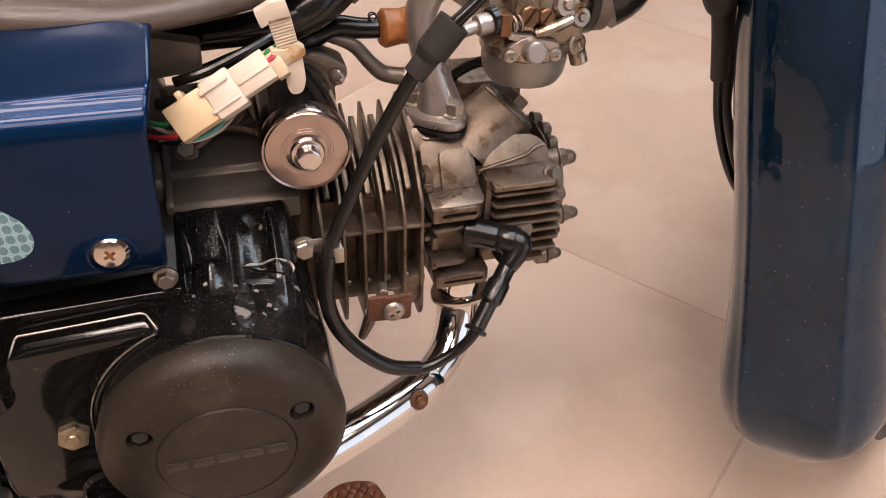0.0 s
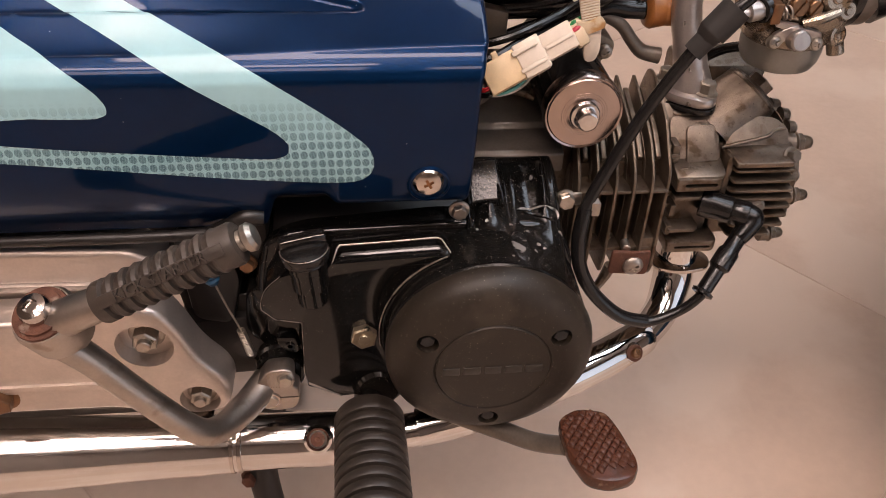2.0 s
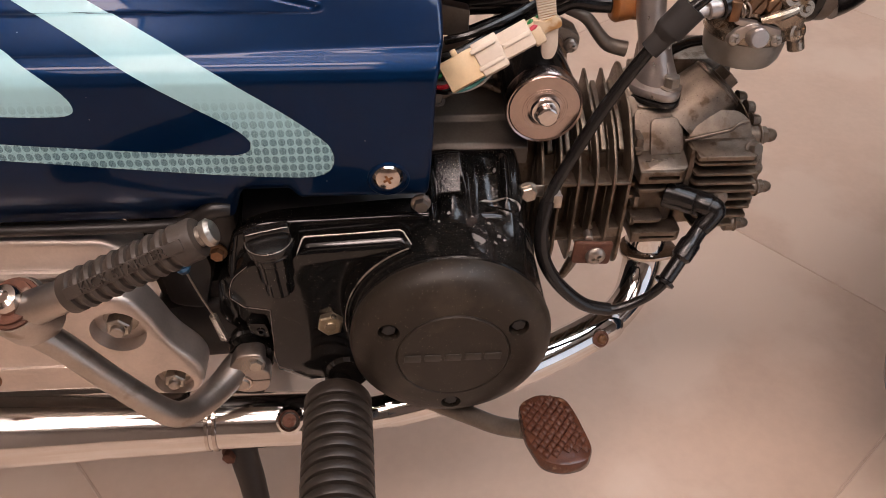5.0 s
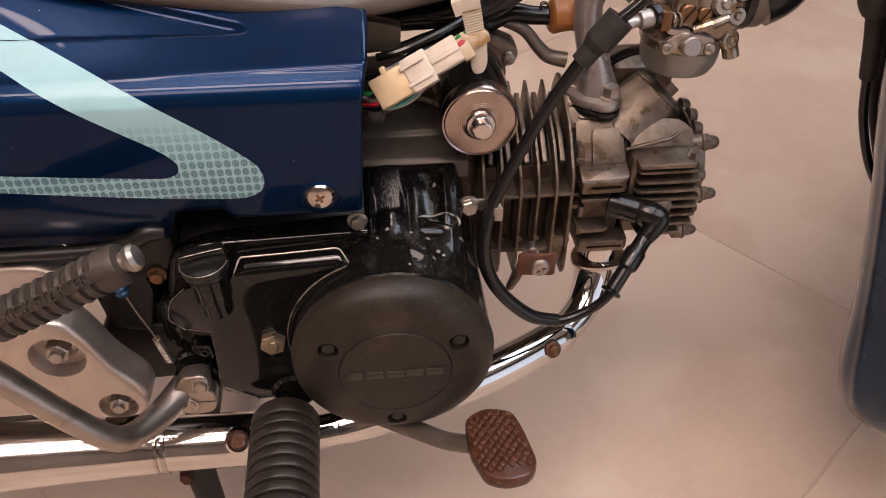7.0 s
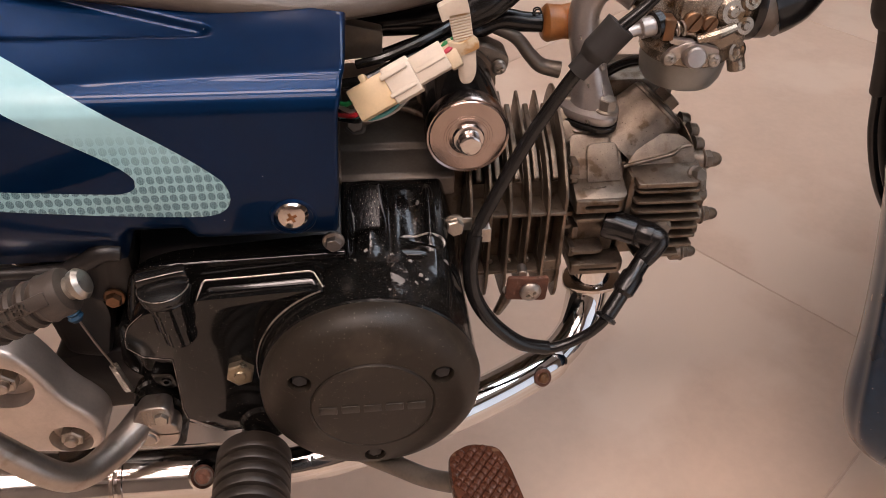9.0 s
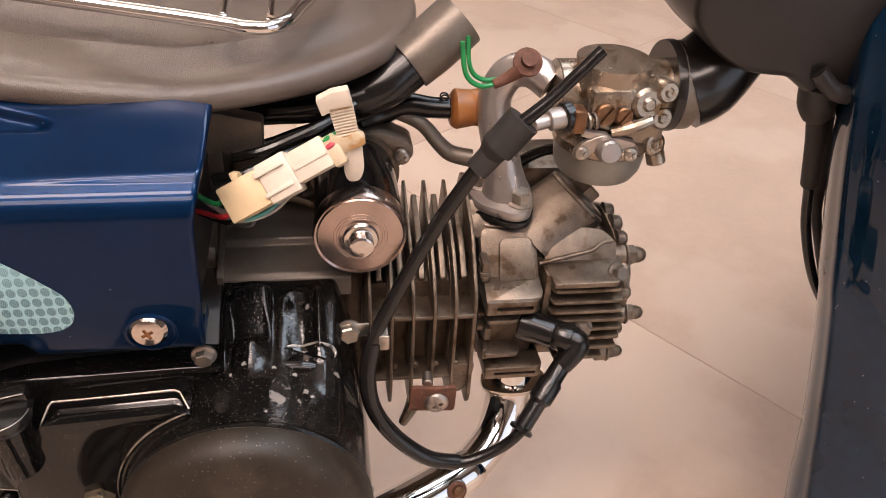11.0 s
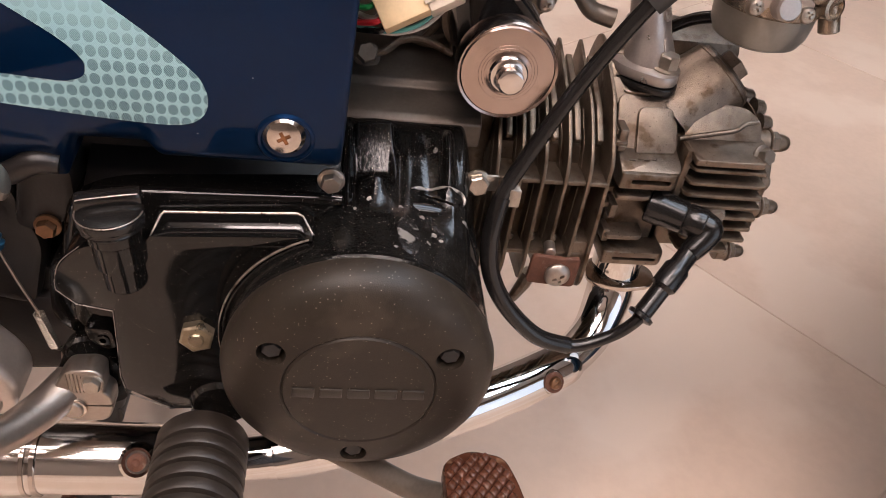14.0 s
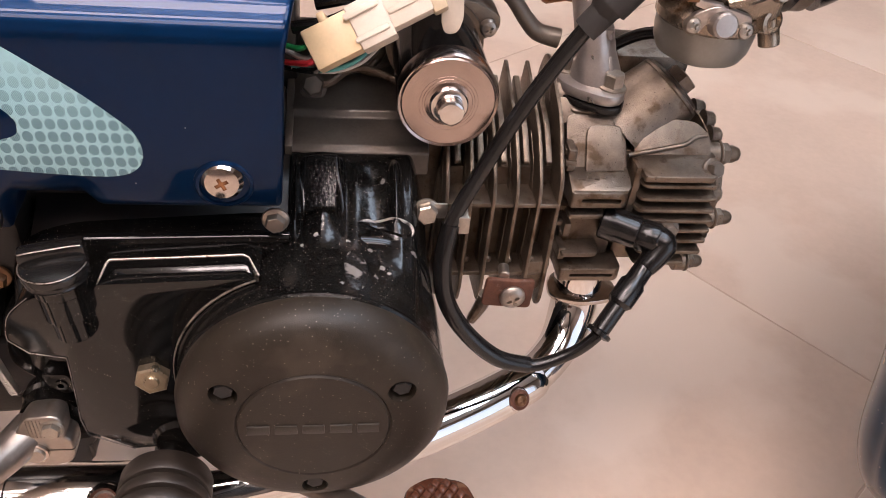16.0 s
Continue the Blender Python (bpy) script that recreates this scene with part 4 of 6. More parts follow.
plate = part("earth_plate", prism(rounded([(0.0855, 0.2885), (0.112, 0.2860), (0.1125, 0.3055), (0.105, 0.3045), (0.0865, 0.3065)], 0.003), "xz", -0.0535, -0.0565, 0.0008), RUST, cyl, "rusty square plate with a cross-head screw")
cross_screw("plate_screw", (0.1012, -0.0568, 0.2950), (0, -1, 0.05), 0.0068, 0.0035, STEEL, plate, "pale cross-head screw")
part("plate_stud", rod((0.096, -0.0535, 0.3060), (0.0968, -0.0455, 0.3062), 0.0030, 12), STEEL, plate)
part("plate_tab", tube([(0.089, -0.050, 0.290), (0.0875, -0.048, 0.280), (0.084, -0.046, 0.268)], [0.004, 0.0038, 0.0028], 10), FIN, plate)
part("foot", prism(rounded([(0.112, 0.296), (0.128, 0.296), (0.126, 0.280), (0.119, 0.272), (0.112, 0.282)], 0.003), "xz", -0.030, -0.010, 0.002), FIN, cyl)


# cylinder head
head = part("cylinder_head", joined(box(0.132, 0.216, -0.004, 0.085, 0.276, 0.354, 0.006), box(0.134, 0.166, -0.014, 0.01, 0.28, 0.346, 0.003), box(0.150, 0.212, 0.045, 0.085, 0.33, 0.386, 0.006), box(0.133, 0.160, 0.010, 0.055, 0.34, 0.3720, 0.003)), ALU, bike, "cast aluminium cylinder head, stained brown")
# sloping top plates
SL = Vector((0, -0.61, -0.79))
part("top_plate", slab(rounded([(0.1312, 0.0), (0.1640, 0.0), (0.1650, 0.031), (0.1312, 0.031)], [0.005, 0.006, 0.001, 0.001]), (0, 0.0060, 0.3690), (1, 0, 0), SL, 0.007, 0.0012), ALU, head)
part("square_pad", slab(rounded([(0.1418, 0.0065), (0.1612, 0.0058), (0.1628, 0.0300), (0.1412, 0.0310)], [0.0045, 0.0045, 0.001, 0.001]), (0, 0.0060, 0.3690), (1, 0, 0), SL, -0.0024, 0.0010), ALU, head, "raised square casting pad")
part("apron", slab(rounded([(0.1318, 0.0), (0.1650, 0.0), (0.1655, 0.0165), (0.1315, 0.0185)], [0.001, 0.001, 0.006, 0.001]), (0, -0.0110, 0.3470), (1, 0, 0), (0, -0.95, -0.32), 0.006, 0.0012), ALU, head)
part("apron_mark", joined(*[box(x, x + w, -0.0005, 0.0005, -0.0004, 0.0003, 0.0001, axis_matrix((0, -0.0195, 0.3447), (0, -0.32, 0.95)) @ Matrix.Translation((0, k, 0))) for x, w, k in ((0.1365, 0.0035, 0.0), (0.1415, 0.0020, 0.0012), (0.1450, 0.0030, 0.0003), (0.1495, 0.0025, 0.0010))]), ALU, head, "worn raised casting marks")
part("left_block", joined(box(0.1300, 0.1350, -0.014, -0.002, 0.351, 0.3585, 0.0012), box(0.1300, 0.1345, -0.016, -0.004, 0.3465, 0.3500, 0.0010)), ALU, head)
for y, z in ((-0.0110, 0.3535), (-0.0150, 0.3488), (-0.0190, 0.3232), (-0.0200, 0.3135)):
    part("side_nub", box(0.1290, 0.1355, y, y + 0.006, z, z + 0.0034, 0.0009), ALU, head)
part("stepped_plate", slab(rounded([(0.133, 0.0), (0.160, 0.0), (0.160, 0.016), (0.133, 0.016)], 0.004), (0, 0.0205, 0.3770), (1, 0, 0), (0, -0.9, -0.42), 0.006, 0.001), ALU, head)
part("curved_plate", slab(rounded([(0.1685, 0.024), (0.1692, 0.0065), (0.1745, -0.0005), (0.2045, 0.0020), (0.2125, 0.0100), (0.2125, 0.024)], [0.001, 0.004, 0.005, 0.006, 0.003, 0.001], 7), (0, 0.0055, 0.3690), (1, 0, 0), (0, -0.61, -0.79), 0.009, 0.0016), ALU, head)
part("back_step", joined(slab(rounded([(0.1262, 0.0), (0.1470, -0.0006), (0.1480, 0.014), (0.1262, 0.014)], 0.003), (0, 0.0120, 0.3755), (1, 0, 0), SL, 0.006, 0.0010), slab(rounded([(0.1235, 0.0), (0.1400, 0.0), (0.1400, 0.012), (0.1235, 0.012)], 0.003), (0, 0.0185, 0.3812), (1, 0, 0), SL, 0.006, 0.0010)), ALU, head)


def ledge_with_slot(x0, x1, y, z0, z1):
    body = prism(rounded([(x0, -0.002), (x1, -0.002), (x1 + 0.001, y), (x0, y)], [0, 0, 0.006, 0.002]), "xy", z0, z1, 0.0012)
    slot = prism(rounded([(x0 + 0.006, z0 + 0.0035), (x1 - 0.004, z0 + 0.0035), (x1 - 0.004, z1 - 0.0035), (x0 + 0.006, z1 - 0.0035)], 0.0016), "xz", y - 0.01, y + 0.012, 0)
    return cut(body, slot)


part("slotted_ledge", ledge_with_slot(0.1315, 0.1630, -0.0290, 0.3320, 0.3418), ALU, head)
part("ledge", prism(rounded([(0.133, 0.0), (0.1535, 0.0), (0.1535, -0.027), (0.133, -0.027)], [0, 0, 0.006, 0.002]), "xy", 0.3235, 0.3265, 0.0008), ALU, head)
part("ledge", prism(rounded([(0.134, 0.0), (0.1560, 0.0), (0.1560, -0.027), (0.134, -0.027)], [0, 0, 0.006, 0.002]), "xy", 0.2970, 0.3000, 0.0008), ALU, head)
part("slotted_ledge", ledge_with_slot(0.1345, 0.1700, -0.0290, 0.2810, 0.2900), ALU, head)
part("ledge", box(0.133, 0.137, -0.024, 0.0, 0.309, 0.318, 0.001), ALU, head)
part("ledge", box(0.133, 0.137, -0.024, 0.0, 0.293, 0.301, 0.001), ALU, head)
# stacked fins
for i, (z, x1) in enumerate(((0.3441, 0.2122), (0.3357, 0.2146), (0.3281, 0.2153), (0.3213, 0.2169), (0.3145, 0.2170), (0.3073, 0.2167), (0.2995, 0.2160), (0.2915, 0.2085))):
    part("fin", prism(rounded([(0.1685 if i < 4 else 0.176, 0.002), (x1, 0.002), (x1, -0.0255), (0.171 if i < 4 else 0.178, -0.0255)], [0, 0, 0.002, 0.004]), "xy", z - 0.0012, z + 0.0010, 0.0006, 2), FIN, head)
part("fin_backing", box(0.168, 0.216, -0.012, 0.0, 0.284, 0.350, 0.002), FIN, head)
part("brow", slab(rounded([(0.1690, 0.0035), (0.1766, 0.0025), (0.1960, 0.0000), (0.2035, -0.0035), (0.2110, -0.0055), (0.2160, 0.0010), (0.2090, 0.0215), (0.1702, 0.0215)], [0.001, 0.004, 0.006, 0.006, 0.004, 0.004, 0.002, 0.002]), (0, -0.0050, 0.3532), (1, 0, 0), (0, -0.995, -0.10), 0.004, 0.0009), ALU, head)
part("brow_ridge", tube([(0.1650, -0.0085, 0.3530), (0.1760, -0.0072, 0.3548), (0.1880, -0.0055, 0.3565), (0.1975, -0.0042, 0.3582), (0.2035, -0.0010, 0.3604), (0.2105, 0.0002, 0.3612)], 0.0013, 10), ALU, head, "raised ridge of the casting")
part("fin_stem", box(0.1672, 0.1716, -0.0190, -0.004, 0.3020, 0.3520, 0.0012), FIN, head)
bolt("head_bolt", (0.2095, -0.0170, 0.3505), (0.3, -0.8, 0.45), 0.008, 0.006, DULL, head, 0.0062)
bolt("head_bolt", (0.1925, -0.0245, 0.3160), (0, -1, 0.2), 0.0075, 0.005, DULL, head, 0.0058)
# valve cap
AX = Vector((0.70, 0.14, 0.70)).normalized()
VO = Vector((0.1785, 0.0250, 0.3585))
part("valve_boss", lathe([(0.0290, -0.0130), (0.0264, -0.0060), (0.0243, 0.002), (0.0228, 0.010), (0.0217, 0.0170), (0.0212, 0.0215)], VO, AX, 56), ALU, head, "cone-shaped valve boss")
valve = part("valve_cap", lathe([(0.0205, 0.0205), (0.0212, 0.0222), (0.0206, 0.0240), (0.0188, 0.0246), (0.0180, 0.0262), (0.0120, 0.0272), (0, 0.0274)], VO, AX, 56), ALU, head, "round screw cap with a hexagon")
part("hexagon", cut(hexes(VO + AX * 0.0273, AX, 0.0165, 0.0065, 0.4), box(-0.0075, 0.0075, -0.0028, 0.0028, 0.003, 0.02, 0, axis_matrix(VO + AX * 0.0273, AX, 1.2))), ALU, valve)
# right-hand cover of the head
end = part("head_cover", joined(prism(rounded([(-0.012, 0.300), (-0.008, 0.284), (0.03, 0.276), (0.07, 0.282), (0.080, 0.31), (0.070, 0.345), (0.0395, 0.3600), (0.022, 0.3600), (0.010, 0.3580), (0.001, 0.3520), (-0.008, 0.3470), (-0.013, 0.3400), (-0.016, 0.3320), (-0.015, 0.3200)], 0.004), "yz", 0.2150, 0.2215, 0.0012),
                                prism(rounded([(-0.004, 0.310), (0.02, 0.290), (0.055, 0.300), (0.060, 0.33), (0.03, 0.352), (0.010, 0.3500), (-0.004, 0.3380)], 0.006), "yz", 0.2212, 0.2262, 0.0016)), ALU, head, "cast side cover of the head")
for y, z, r in ((0.0360, 0.3605, 0.0046), (0.0205, 0.3610, 0.0052), (0.0085, 0.3580, 0.0050), (-0.0120, 0.3330, 0.0050), (-0.0120, 0.3050, 0.0045)):
    part("cover_lug", lathe([(r * 1.15, -0.0005), (r, 0.0020), (r * 0.95, 0.0046), (r * 0.7, 0.0060), (r * 0.45, 0.0064), (0, 0.0066)], (0.2165, y, z - 0.0015), (1, 0, 0), 18), ALU, end)
for x, y, z, s in ((-0.004, 0.0015, 0.3490, 1.0), (-0.003, -0.0140, 0.3165, 0.85), (-0.007, -0.0090, 0.2800, 0.8)):
    part("acorn_nut", joined(hexes((0.2255 + x, y, z), (1, 0, 0), 0.0108 * s, 0.0052 * s, 0.2), lathe([(0.0052 * s, 0.0), (0.0050 * s, 0.0070 * s), (0.0038 * s, 0.0100 * s), (0.0018 * s, 0.0114 * s), (0, 0.0116 * s)], (0.2265 + x, y, z), (1, 0, 0), 18)), FIN, end, "acorn nut")
    part("stand_off", joined(rod((0.2100, y, z), (0.2240 + x, y, z), 0.0072 * s, 24), rod((0.2238 + x, y, z), (0.2256 + x, y, z), 0.0080 * s, 24)), ALU, end)

# intake manifold
man = part("intake_manifold", tube([(0.1490, 0.0240, 0.3720), (0.1485, 0.0245, 0.3820), (0.1465, 0.0275, 0.3950), (0.1435, 0.0310, 0.4100), (0.1405, 0.0360, 0.4240), (0.1405, 0.0395, 0.4380), (0.1475, 0.0400, 0.4500), (0.1580, 0.0350, 0.4535), (0.1680, 0.028, 0.449)], [0.0155, 0.0145, 0.0112, 0.0104, 0.0098, 0.0096, 0.0096, 0.0096, 0.0100], 28), PALEALU, bike, "pale aluminium intake elbow with a flange", 60)
FL = rounded([(0.1300, 0.0400), (0.1255, 0.0220), (0.1330, 0.0095), (0.1490, -0.0008), (0.1585, 0.0015), (0.1640, 0.0160), (0.1660, 0.0400)], 0.007)
part("flange", prism(FL, "xy", 0.3760, 0.3825, 0.002), PALEALU, man)
part("web", slab(rounded([(0.0, 0.0), (0.0120, 0.0), (0.0030, 0.0150), (0.0, 0.0160)], 0.002), (0.1525, 0.0190, 0.3820), (0.3, -0.9, 0.0), (0, 0.1, 1), 0.0030, 0.0008), PALEALU, man)
part("gasket", prism([(0.1460 + (x - 0.1460) * 1.04, 0.02 + (y - 0.02) * 1.04) for x, y in FL], "xy", 0.3722, 0.3757, 0.0005), HOSE, man, "black gasket")
bolt("flange_bolt", (0.1545, 0.0110, 0.3825), (0, 0, 1), 0.0096, 0.0085, ZINC, man, 0.0074)
bolt("flange_bolt", (0.1340, 0.0320, 0.3825), (0, 0, 1), 0.0096, 0.0085, ZINC, man, 0.0074)
pipe_way = Vector((-0.15, 0.45, 0.88)).normalized()
pipe_out = Vector((0.55, -0.70, 0.45))
pipe_out = (pipe_out - pipe_way * pipe_out.dot(pipe_way)).normalized()
part("cast_letters", lettering("GN5", 0.0082, 0.0006, Matrix.Translation(Vector((0.1442, 0.0305, 0.4070)) + pipe_out * 0.0108) @ Matrix((pipe_way, pipe_out.cross(pipe_way), pipe_out)).transposed().to_4x4()), PALEALU, man)

# carburettor
CB = Vector((0.1955, 0.012, 0))
carb = part("carburettor", joined(lathe([(0.0255, 0.4225), (0.0268, 0.424), (0.0268, 0.4285), (0.0240, 0.430), (0.020, 0.436), (0.020, 0.47), (0.0, 0.47)], CB, (0, 0, 1), 40),
                                  rod((0.168, 0.020, 0.448), (0.236, 0.020, 0.448), 0.0175, 28), box(0.179, 0.222, -0.010, 0.012, 0.430, 0.462, 0.004)), POT, bike, "stained alloy carburettor with brass screws")
part("float_bowl", lathe([(0, 0.4022), (0.016, 0.4028), (0.0218, 0.4056), (0.0243, 0.4105), (0.0252, 0.4170), (0.0254, 0.4225), (0.02, 0.4225)], CB, (0, 0, 1), 48), BOWL, carb, "smooth grey float bowl")
part("choke_plate", joined(slab(rounded([(-0.0150, -0.0045), (-0.005, -0.0085), (0.006, -0.0075), (0.0165, -0.005), (0.0165, 0.003), (0.006, 0.0065), (-0.004, 0.009), (-0.0150, 0.003)], 0.0035), (0.1900, -0.0125, 0.4305), (1, 0, 0), (0, -0.25, 0.97), -0.003, 0.0008)), PALEALU, carb)
part("knob", lathe([(0.0062, 0), (0.0062, 0.007), (0.0052, 0.0082), (0, 0.0084)], (0.1900, -0.0125, 0.4300), (0, -1, 0.25), 28), PALEALU, carb, "round silver knob")
part("lever", slab(rounded([(-0.014, -0.001), (0.0, -0.003), (0.001, 0.003), (-0.013, 0.0025)], 0.001), (0.1885, -0.0135, 0.4365), (1, 0, -0.2), (0, -0.25, 0.97), -0.003), PALEALU, carb)
for x, z in ((0.1765, 0.4285), (0.2035, 0.4270)):
    cross_screw("bowl_screw", (x, -0.0125, z), (0, -1, 0.25), 0.0042, 0.003, ZINC, carb)
for x, z, r in ((0.1865, 0.4495, 0.0056), (0.1965, 0.4485, 0.0045)):
    part("brass_screw", cut(lathe([(r, -0.002), (r, 0.003), (r * 0.85, 0.0037), (0, 0.0037)], (x, -0.0100, z), (0, -1, 0.2), 24), box(-r, r, -0.0007, 0.0007, 0.0022, 0.01, 0, axis_matrix((x, -0.0100, z), (0, -1, 0.2), 0.9))), BRASS, carb, "slotted brass screw")
part("spring", tube([(0.1765 + 0.0006 * i, -0.012 + 0.0038 * math.cos(i * 1.1), 0.4465 + 0.0038 * math.sin(i * 1.1)) for i in range(14)], 0.0008, 6, 3), STEEL, carb)
part("brass_block", box(0.1700, 0.1765, -0.0145, -0.004, 0.440, 0.4525, 0.001), BRASS, carb)
part("float_pipe", lathe([(0.0030, -0.006), (0.0062, -0.005), (0.0062, 0.003), (0.0045, 0.0035), (0.003, 0.0), (0, 0.0)], (0.2175, -0.0070, 0.4300), (0.3, -0.9, 0.2), 24), POT, carb)
part("drain_boss", rod((0.219, -0.002, 0.432), (0.223, -0.006, 0.417), 0.0052, 16), POT, carb)
for x, z, r in ((0.2085, 0.4545, 0.0085), (0.2175, 0.4465, 0.0062), (0.2180, 0.461, 0.006)):
    part("plug", lathe([(r, -0.01), (r, 0.001), (r * 0.8, 0.003), (r * 0.45, 0.003), (r * 0.3, 0.0045), (0, 0.0045)], (x, -0.0090, z), (0.1, -0.95, 0.2), 24), POT, carb)
part("arm", tube([(0.191, -0.013, 0.4400), (0.201, -0.0150, 0.4440), (0.211, -0.014, 0.4475)], [0.0028, 0.0034, 0.0026], 10), POT, carb)
part("fuel_tap", joined(rod((0.158, -0.008, 0.445), (0.171, -0.006, 0.447), 0.0058, 18), rod((0.150, -0.010, 0.4435), (0.159, -0.008, 0.445), 0.0035, 12)), PALEALU, carb)
part("tap_collar", rod((0.1655, -0.0075, 0.4462), (0.1705, -0.006, 0.447), 0.0078, 20), HOSE, carb)
part("inlet_flange", lathe([(0.010, 0.0), (0.0245, 0.0), (0.0250, 0.002), (0.0250, 0.005)], (0.2285, 0.022, 0.450), (1, 0, 0), 40), HOSE, carb)
part("clamp_band", lathe([(0.0235, 0.004), (0.0240, 0.0045), (0.0240, 0.0135), (0.0235, 0.014)], (0.2290, 0.022, 0.450), (1, 0, 0), 40), DULL, carb, "dull metal hose band")
part("inlet_hose", tube([(0.241, 0.022, 0.450), (0.252, 0.022, 0.4555), (0.266, 0.024, 0.472), (0.285, 0.027, 0.500)], [0.0250, 0.0240, 0.021, 0.021], 28), HOSE, carb, "black rubber inlet hose")
part("overflow_hose", tube([(0.160, 0.052, 0.3825), (0.166, 0.050, 0.3895), (0.176, 0.044, 0.3985), (0.186, 0.034, 0.405)], 0.0034, 12), HOSE, carb, "thin black hose")

# spark plug lead
lead = part("plug_lead", tube([(0.172, -0.030, 0.492), (0.150, -0.034, 0.470), (0.1330, -0.036, 0.4550), (0.1170, -0.037, 0.435), (0.0960, -0.039, 0.399), (0.0765, -0.044, 0.360), (0.0655, -0.050, 0.337), (0.0625, -0.056, 0.318), (0.0655, -0.060, 0.297), (0.0770, -0.063, 0.2765), (0.0960, -0.066, 0.2590), (0.1170, -0.066, 0.2520), (0.1380, -0.065, 0.2600), (0.1500, -0.0640, 0.2722), (0.158, -0.0575, 0.2815)], [0.0030, 0.0030, 0.0036, 0.0038, 0.0039, 0.0039, 0.0039, 0.0038, 0.0037, 0.0035, 0.0036, 0.0036, 0.0034, 0.0034, 0.0034], 16), HOSE, bike, "black rubber spark plug lead with boots")
part("outer_sleeve", tube([(0.0655, -0.050, 0.337), (0.0625, -0.056, 0.318), (0.0655, -0.060, 0.297), (0.0770, -0.063, 0.2765), (0.0960, -0.066, 0.2590), (0.1150, -0.066, 0.2524)], 0.0047, 18), HOSE, lead, "thicker black outer sleeve")
part("upper_boot", tube([(0.1370, -0.036, 0.4600), (0.1300, -0.0363, 0.4510), (0.1255, -0.0366, 0.4455), (0.1245, -0.0366, 0.4440), (0.1165, -0.037, 0.4340)], [0.0088, 0.0086, 0.0086, 0.0064, 0.0060], 20, 6, True), RUBBER, lead, "stepped rubber boot")
part("lower_sleeve", lathe([(0.0046, 0.0), (0.0072, 0.0008), (0.0074, 0.0030), (0.0052, 0.0042), (0.0052, 0.020), (0.0072, 0.0225), (0.0072, 0.0345), (0.0058, 0.0365), (0.0054, 0.056), (0.0062, 0.058), (0.004, 0.0585)], (0.1500, -0.0640, 0.2725), Vector((0.0260, 0.0215, 0.0295)), 24), HOSE, lead, "ribbed rubber sleeve")
part("elbow", tube([(0.1765, -0.0420, 0.3025), (0.1838, -0.0380, 0.3095), (0.1862, -0.0350, 0.3138), (0.1800, -0.0315, 0.3148)], [0.0062, 0.0072, 0.0078, 0.0084], 22), HOSE, lead)
part("plug_boot", lathe([(0.0084, 0.0), (0.0090, 0.001), (0.0090, 0.010), (0.0084, 0.0112), (0.0090, 0.0124), (0.0094, 0.022), (0.0102, 0.0235), (0.0104, 0.031), (0.0096, 0.032)], (0.1838, -0.0338, 0.3147), Vector((-0.026, 0.016, 0.0015)), 32), HOSE, lead, "gloss black plug boot")
part("lead_clip", joined(box(0.0490, 0.0640, -0.0445, -0.0430, 0.3360, 0.3450, 0.0006), box(0.0685, 0.0745, -0.0525, -0.0505, 0.3325, 0.3425, 0.0008), box(0.0700, 0.0740, -0.0520, -0.0380, 0.3405, 0.3425, 0.0006)), ZINC, lead, "bent metal clip")

# exhaust
PIPE = [(0.1625, 0.012, 0.272), (0.1622, 0.009, 0.250), (0.1600, 0.001, 0.228), (0.1495, -0.015, 0.2110), (0.1260, -0.0345, 0.2022), (0.0920, -0.0525, 0.2000), (0.0500, -0.0695, 0.1960), (0.0000, -0.0830, 0.1895), (-0.0500, -0.0890, 0.1805), (-0.1000, -0.0910, 0.1800)]
pipe = part("exhaust_pipe", tube(PIPE, [0.0152, 0.0152, 0.0146, 0.0130, 0.0124, 0.0124, 0.0124, 0.0124, 0.0124, 0.0124], 36, 12), CHROME, bike, "shining chrome exhaust pipe", 60)
part("pipe_flange", joined(lathe([(0.010, 0.0), (0.0168, 0.0), (0.0184, 0.0015), (0.0188, 0.0050), (0.0174, 0.0065), (0.010, 0.0065)], (0.1615, 0.0075, 0.2400), (0.05, 0.20, 1), 40), prism(rounded([(0.1400, -0.006), (0.1600, -0.013), (0.1840, -0.008), (0.1860, 0.010), (0.1620, 0.020), (0.1420, 0.012)], 0.011, 7), "xy", 0.2455, 0.2490, 0.001)), CHROMEWORN, pipe, "worn chrome flange with ears")
part("exhaust_port", rod((0.1630, 0.0115, 0.2475), (0.1660, 0.016, 0.285), 0.0150, 28), FIN, pipe)
sleeve = part("pipe_sleeve", tube([(0.1365, -0.0265, 0.2045), (0.1310, -0.0308, 0.2022), (0.1260, -0.0345, 0.2022), (0.0920, -0.0525, 0.2000), (0.0500, -0.0695, 0.1960), (0.0000, -0.0830, 0.1895), (-0.0400, -0.0878, 0.1818)], [0.0120, 0.0134, 0.0143, 0.0146, 0.0146, 0.0146, 0.0142], 40, 10), CHROME, pipe, "chrome sleeve over the pipe", 60)
LUG = Vector((0.25, -0.78, 0.57)).normalized()
lug = part("band_lug", joined(lathe([(0.0078, -0.010), (0.0076, 0.000), (0.0066, 0.0020), (0.0044, 0.0024), (0, 0.0024)], Vector((0.1185, -0.0518, 0.2075)), LUG, 32), lathe([(0.0046, -0.008), (0.0046, 0.000), (0.0034, 0.0016), (0, 0.0018)], (0.1330, -0.0370, 0.2130), LUG, 24)), CHROMEWORN, sleeve, "bright lug of the sleeve")
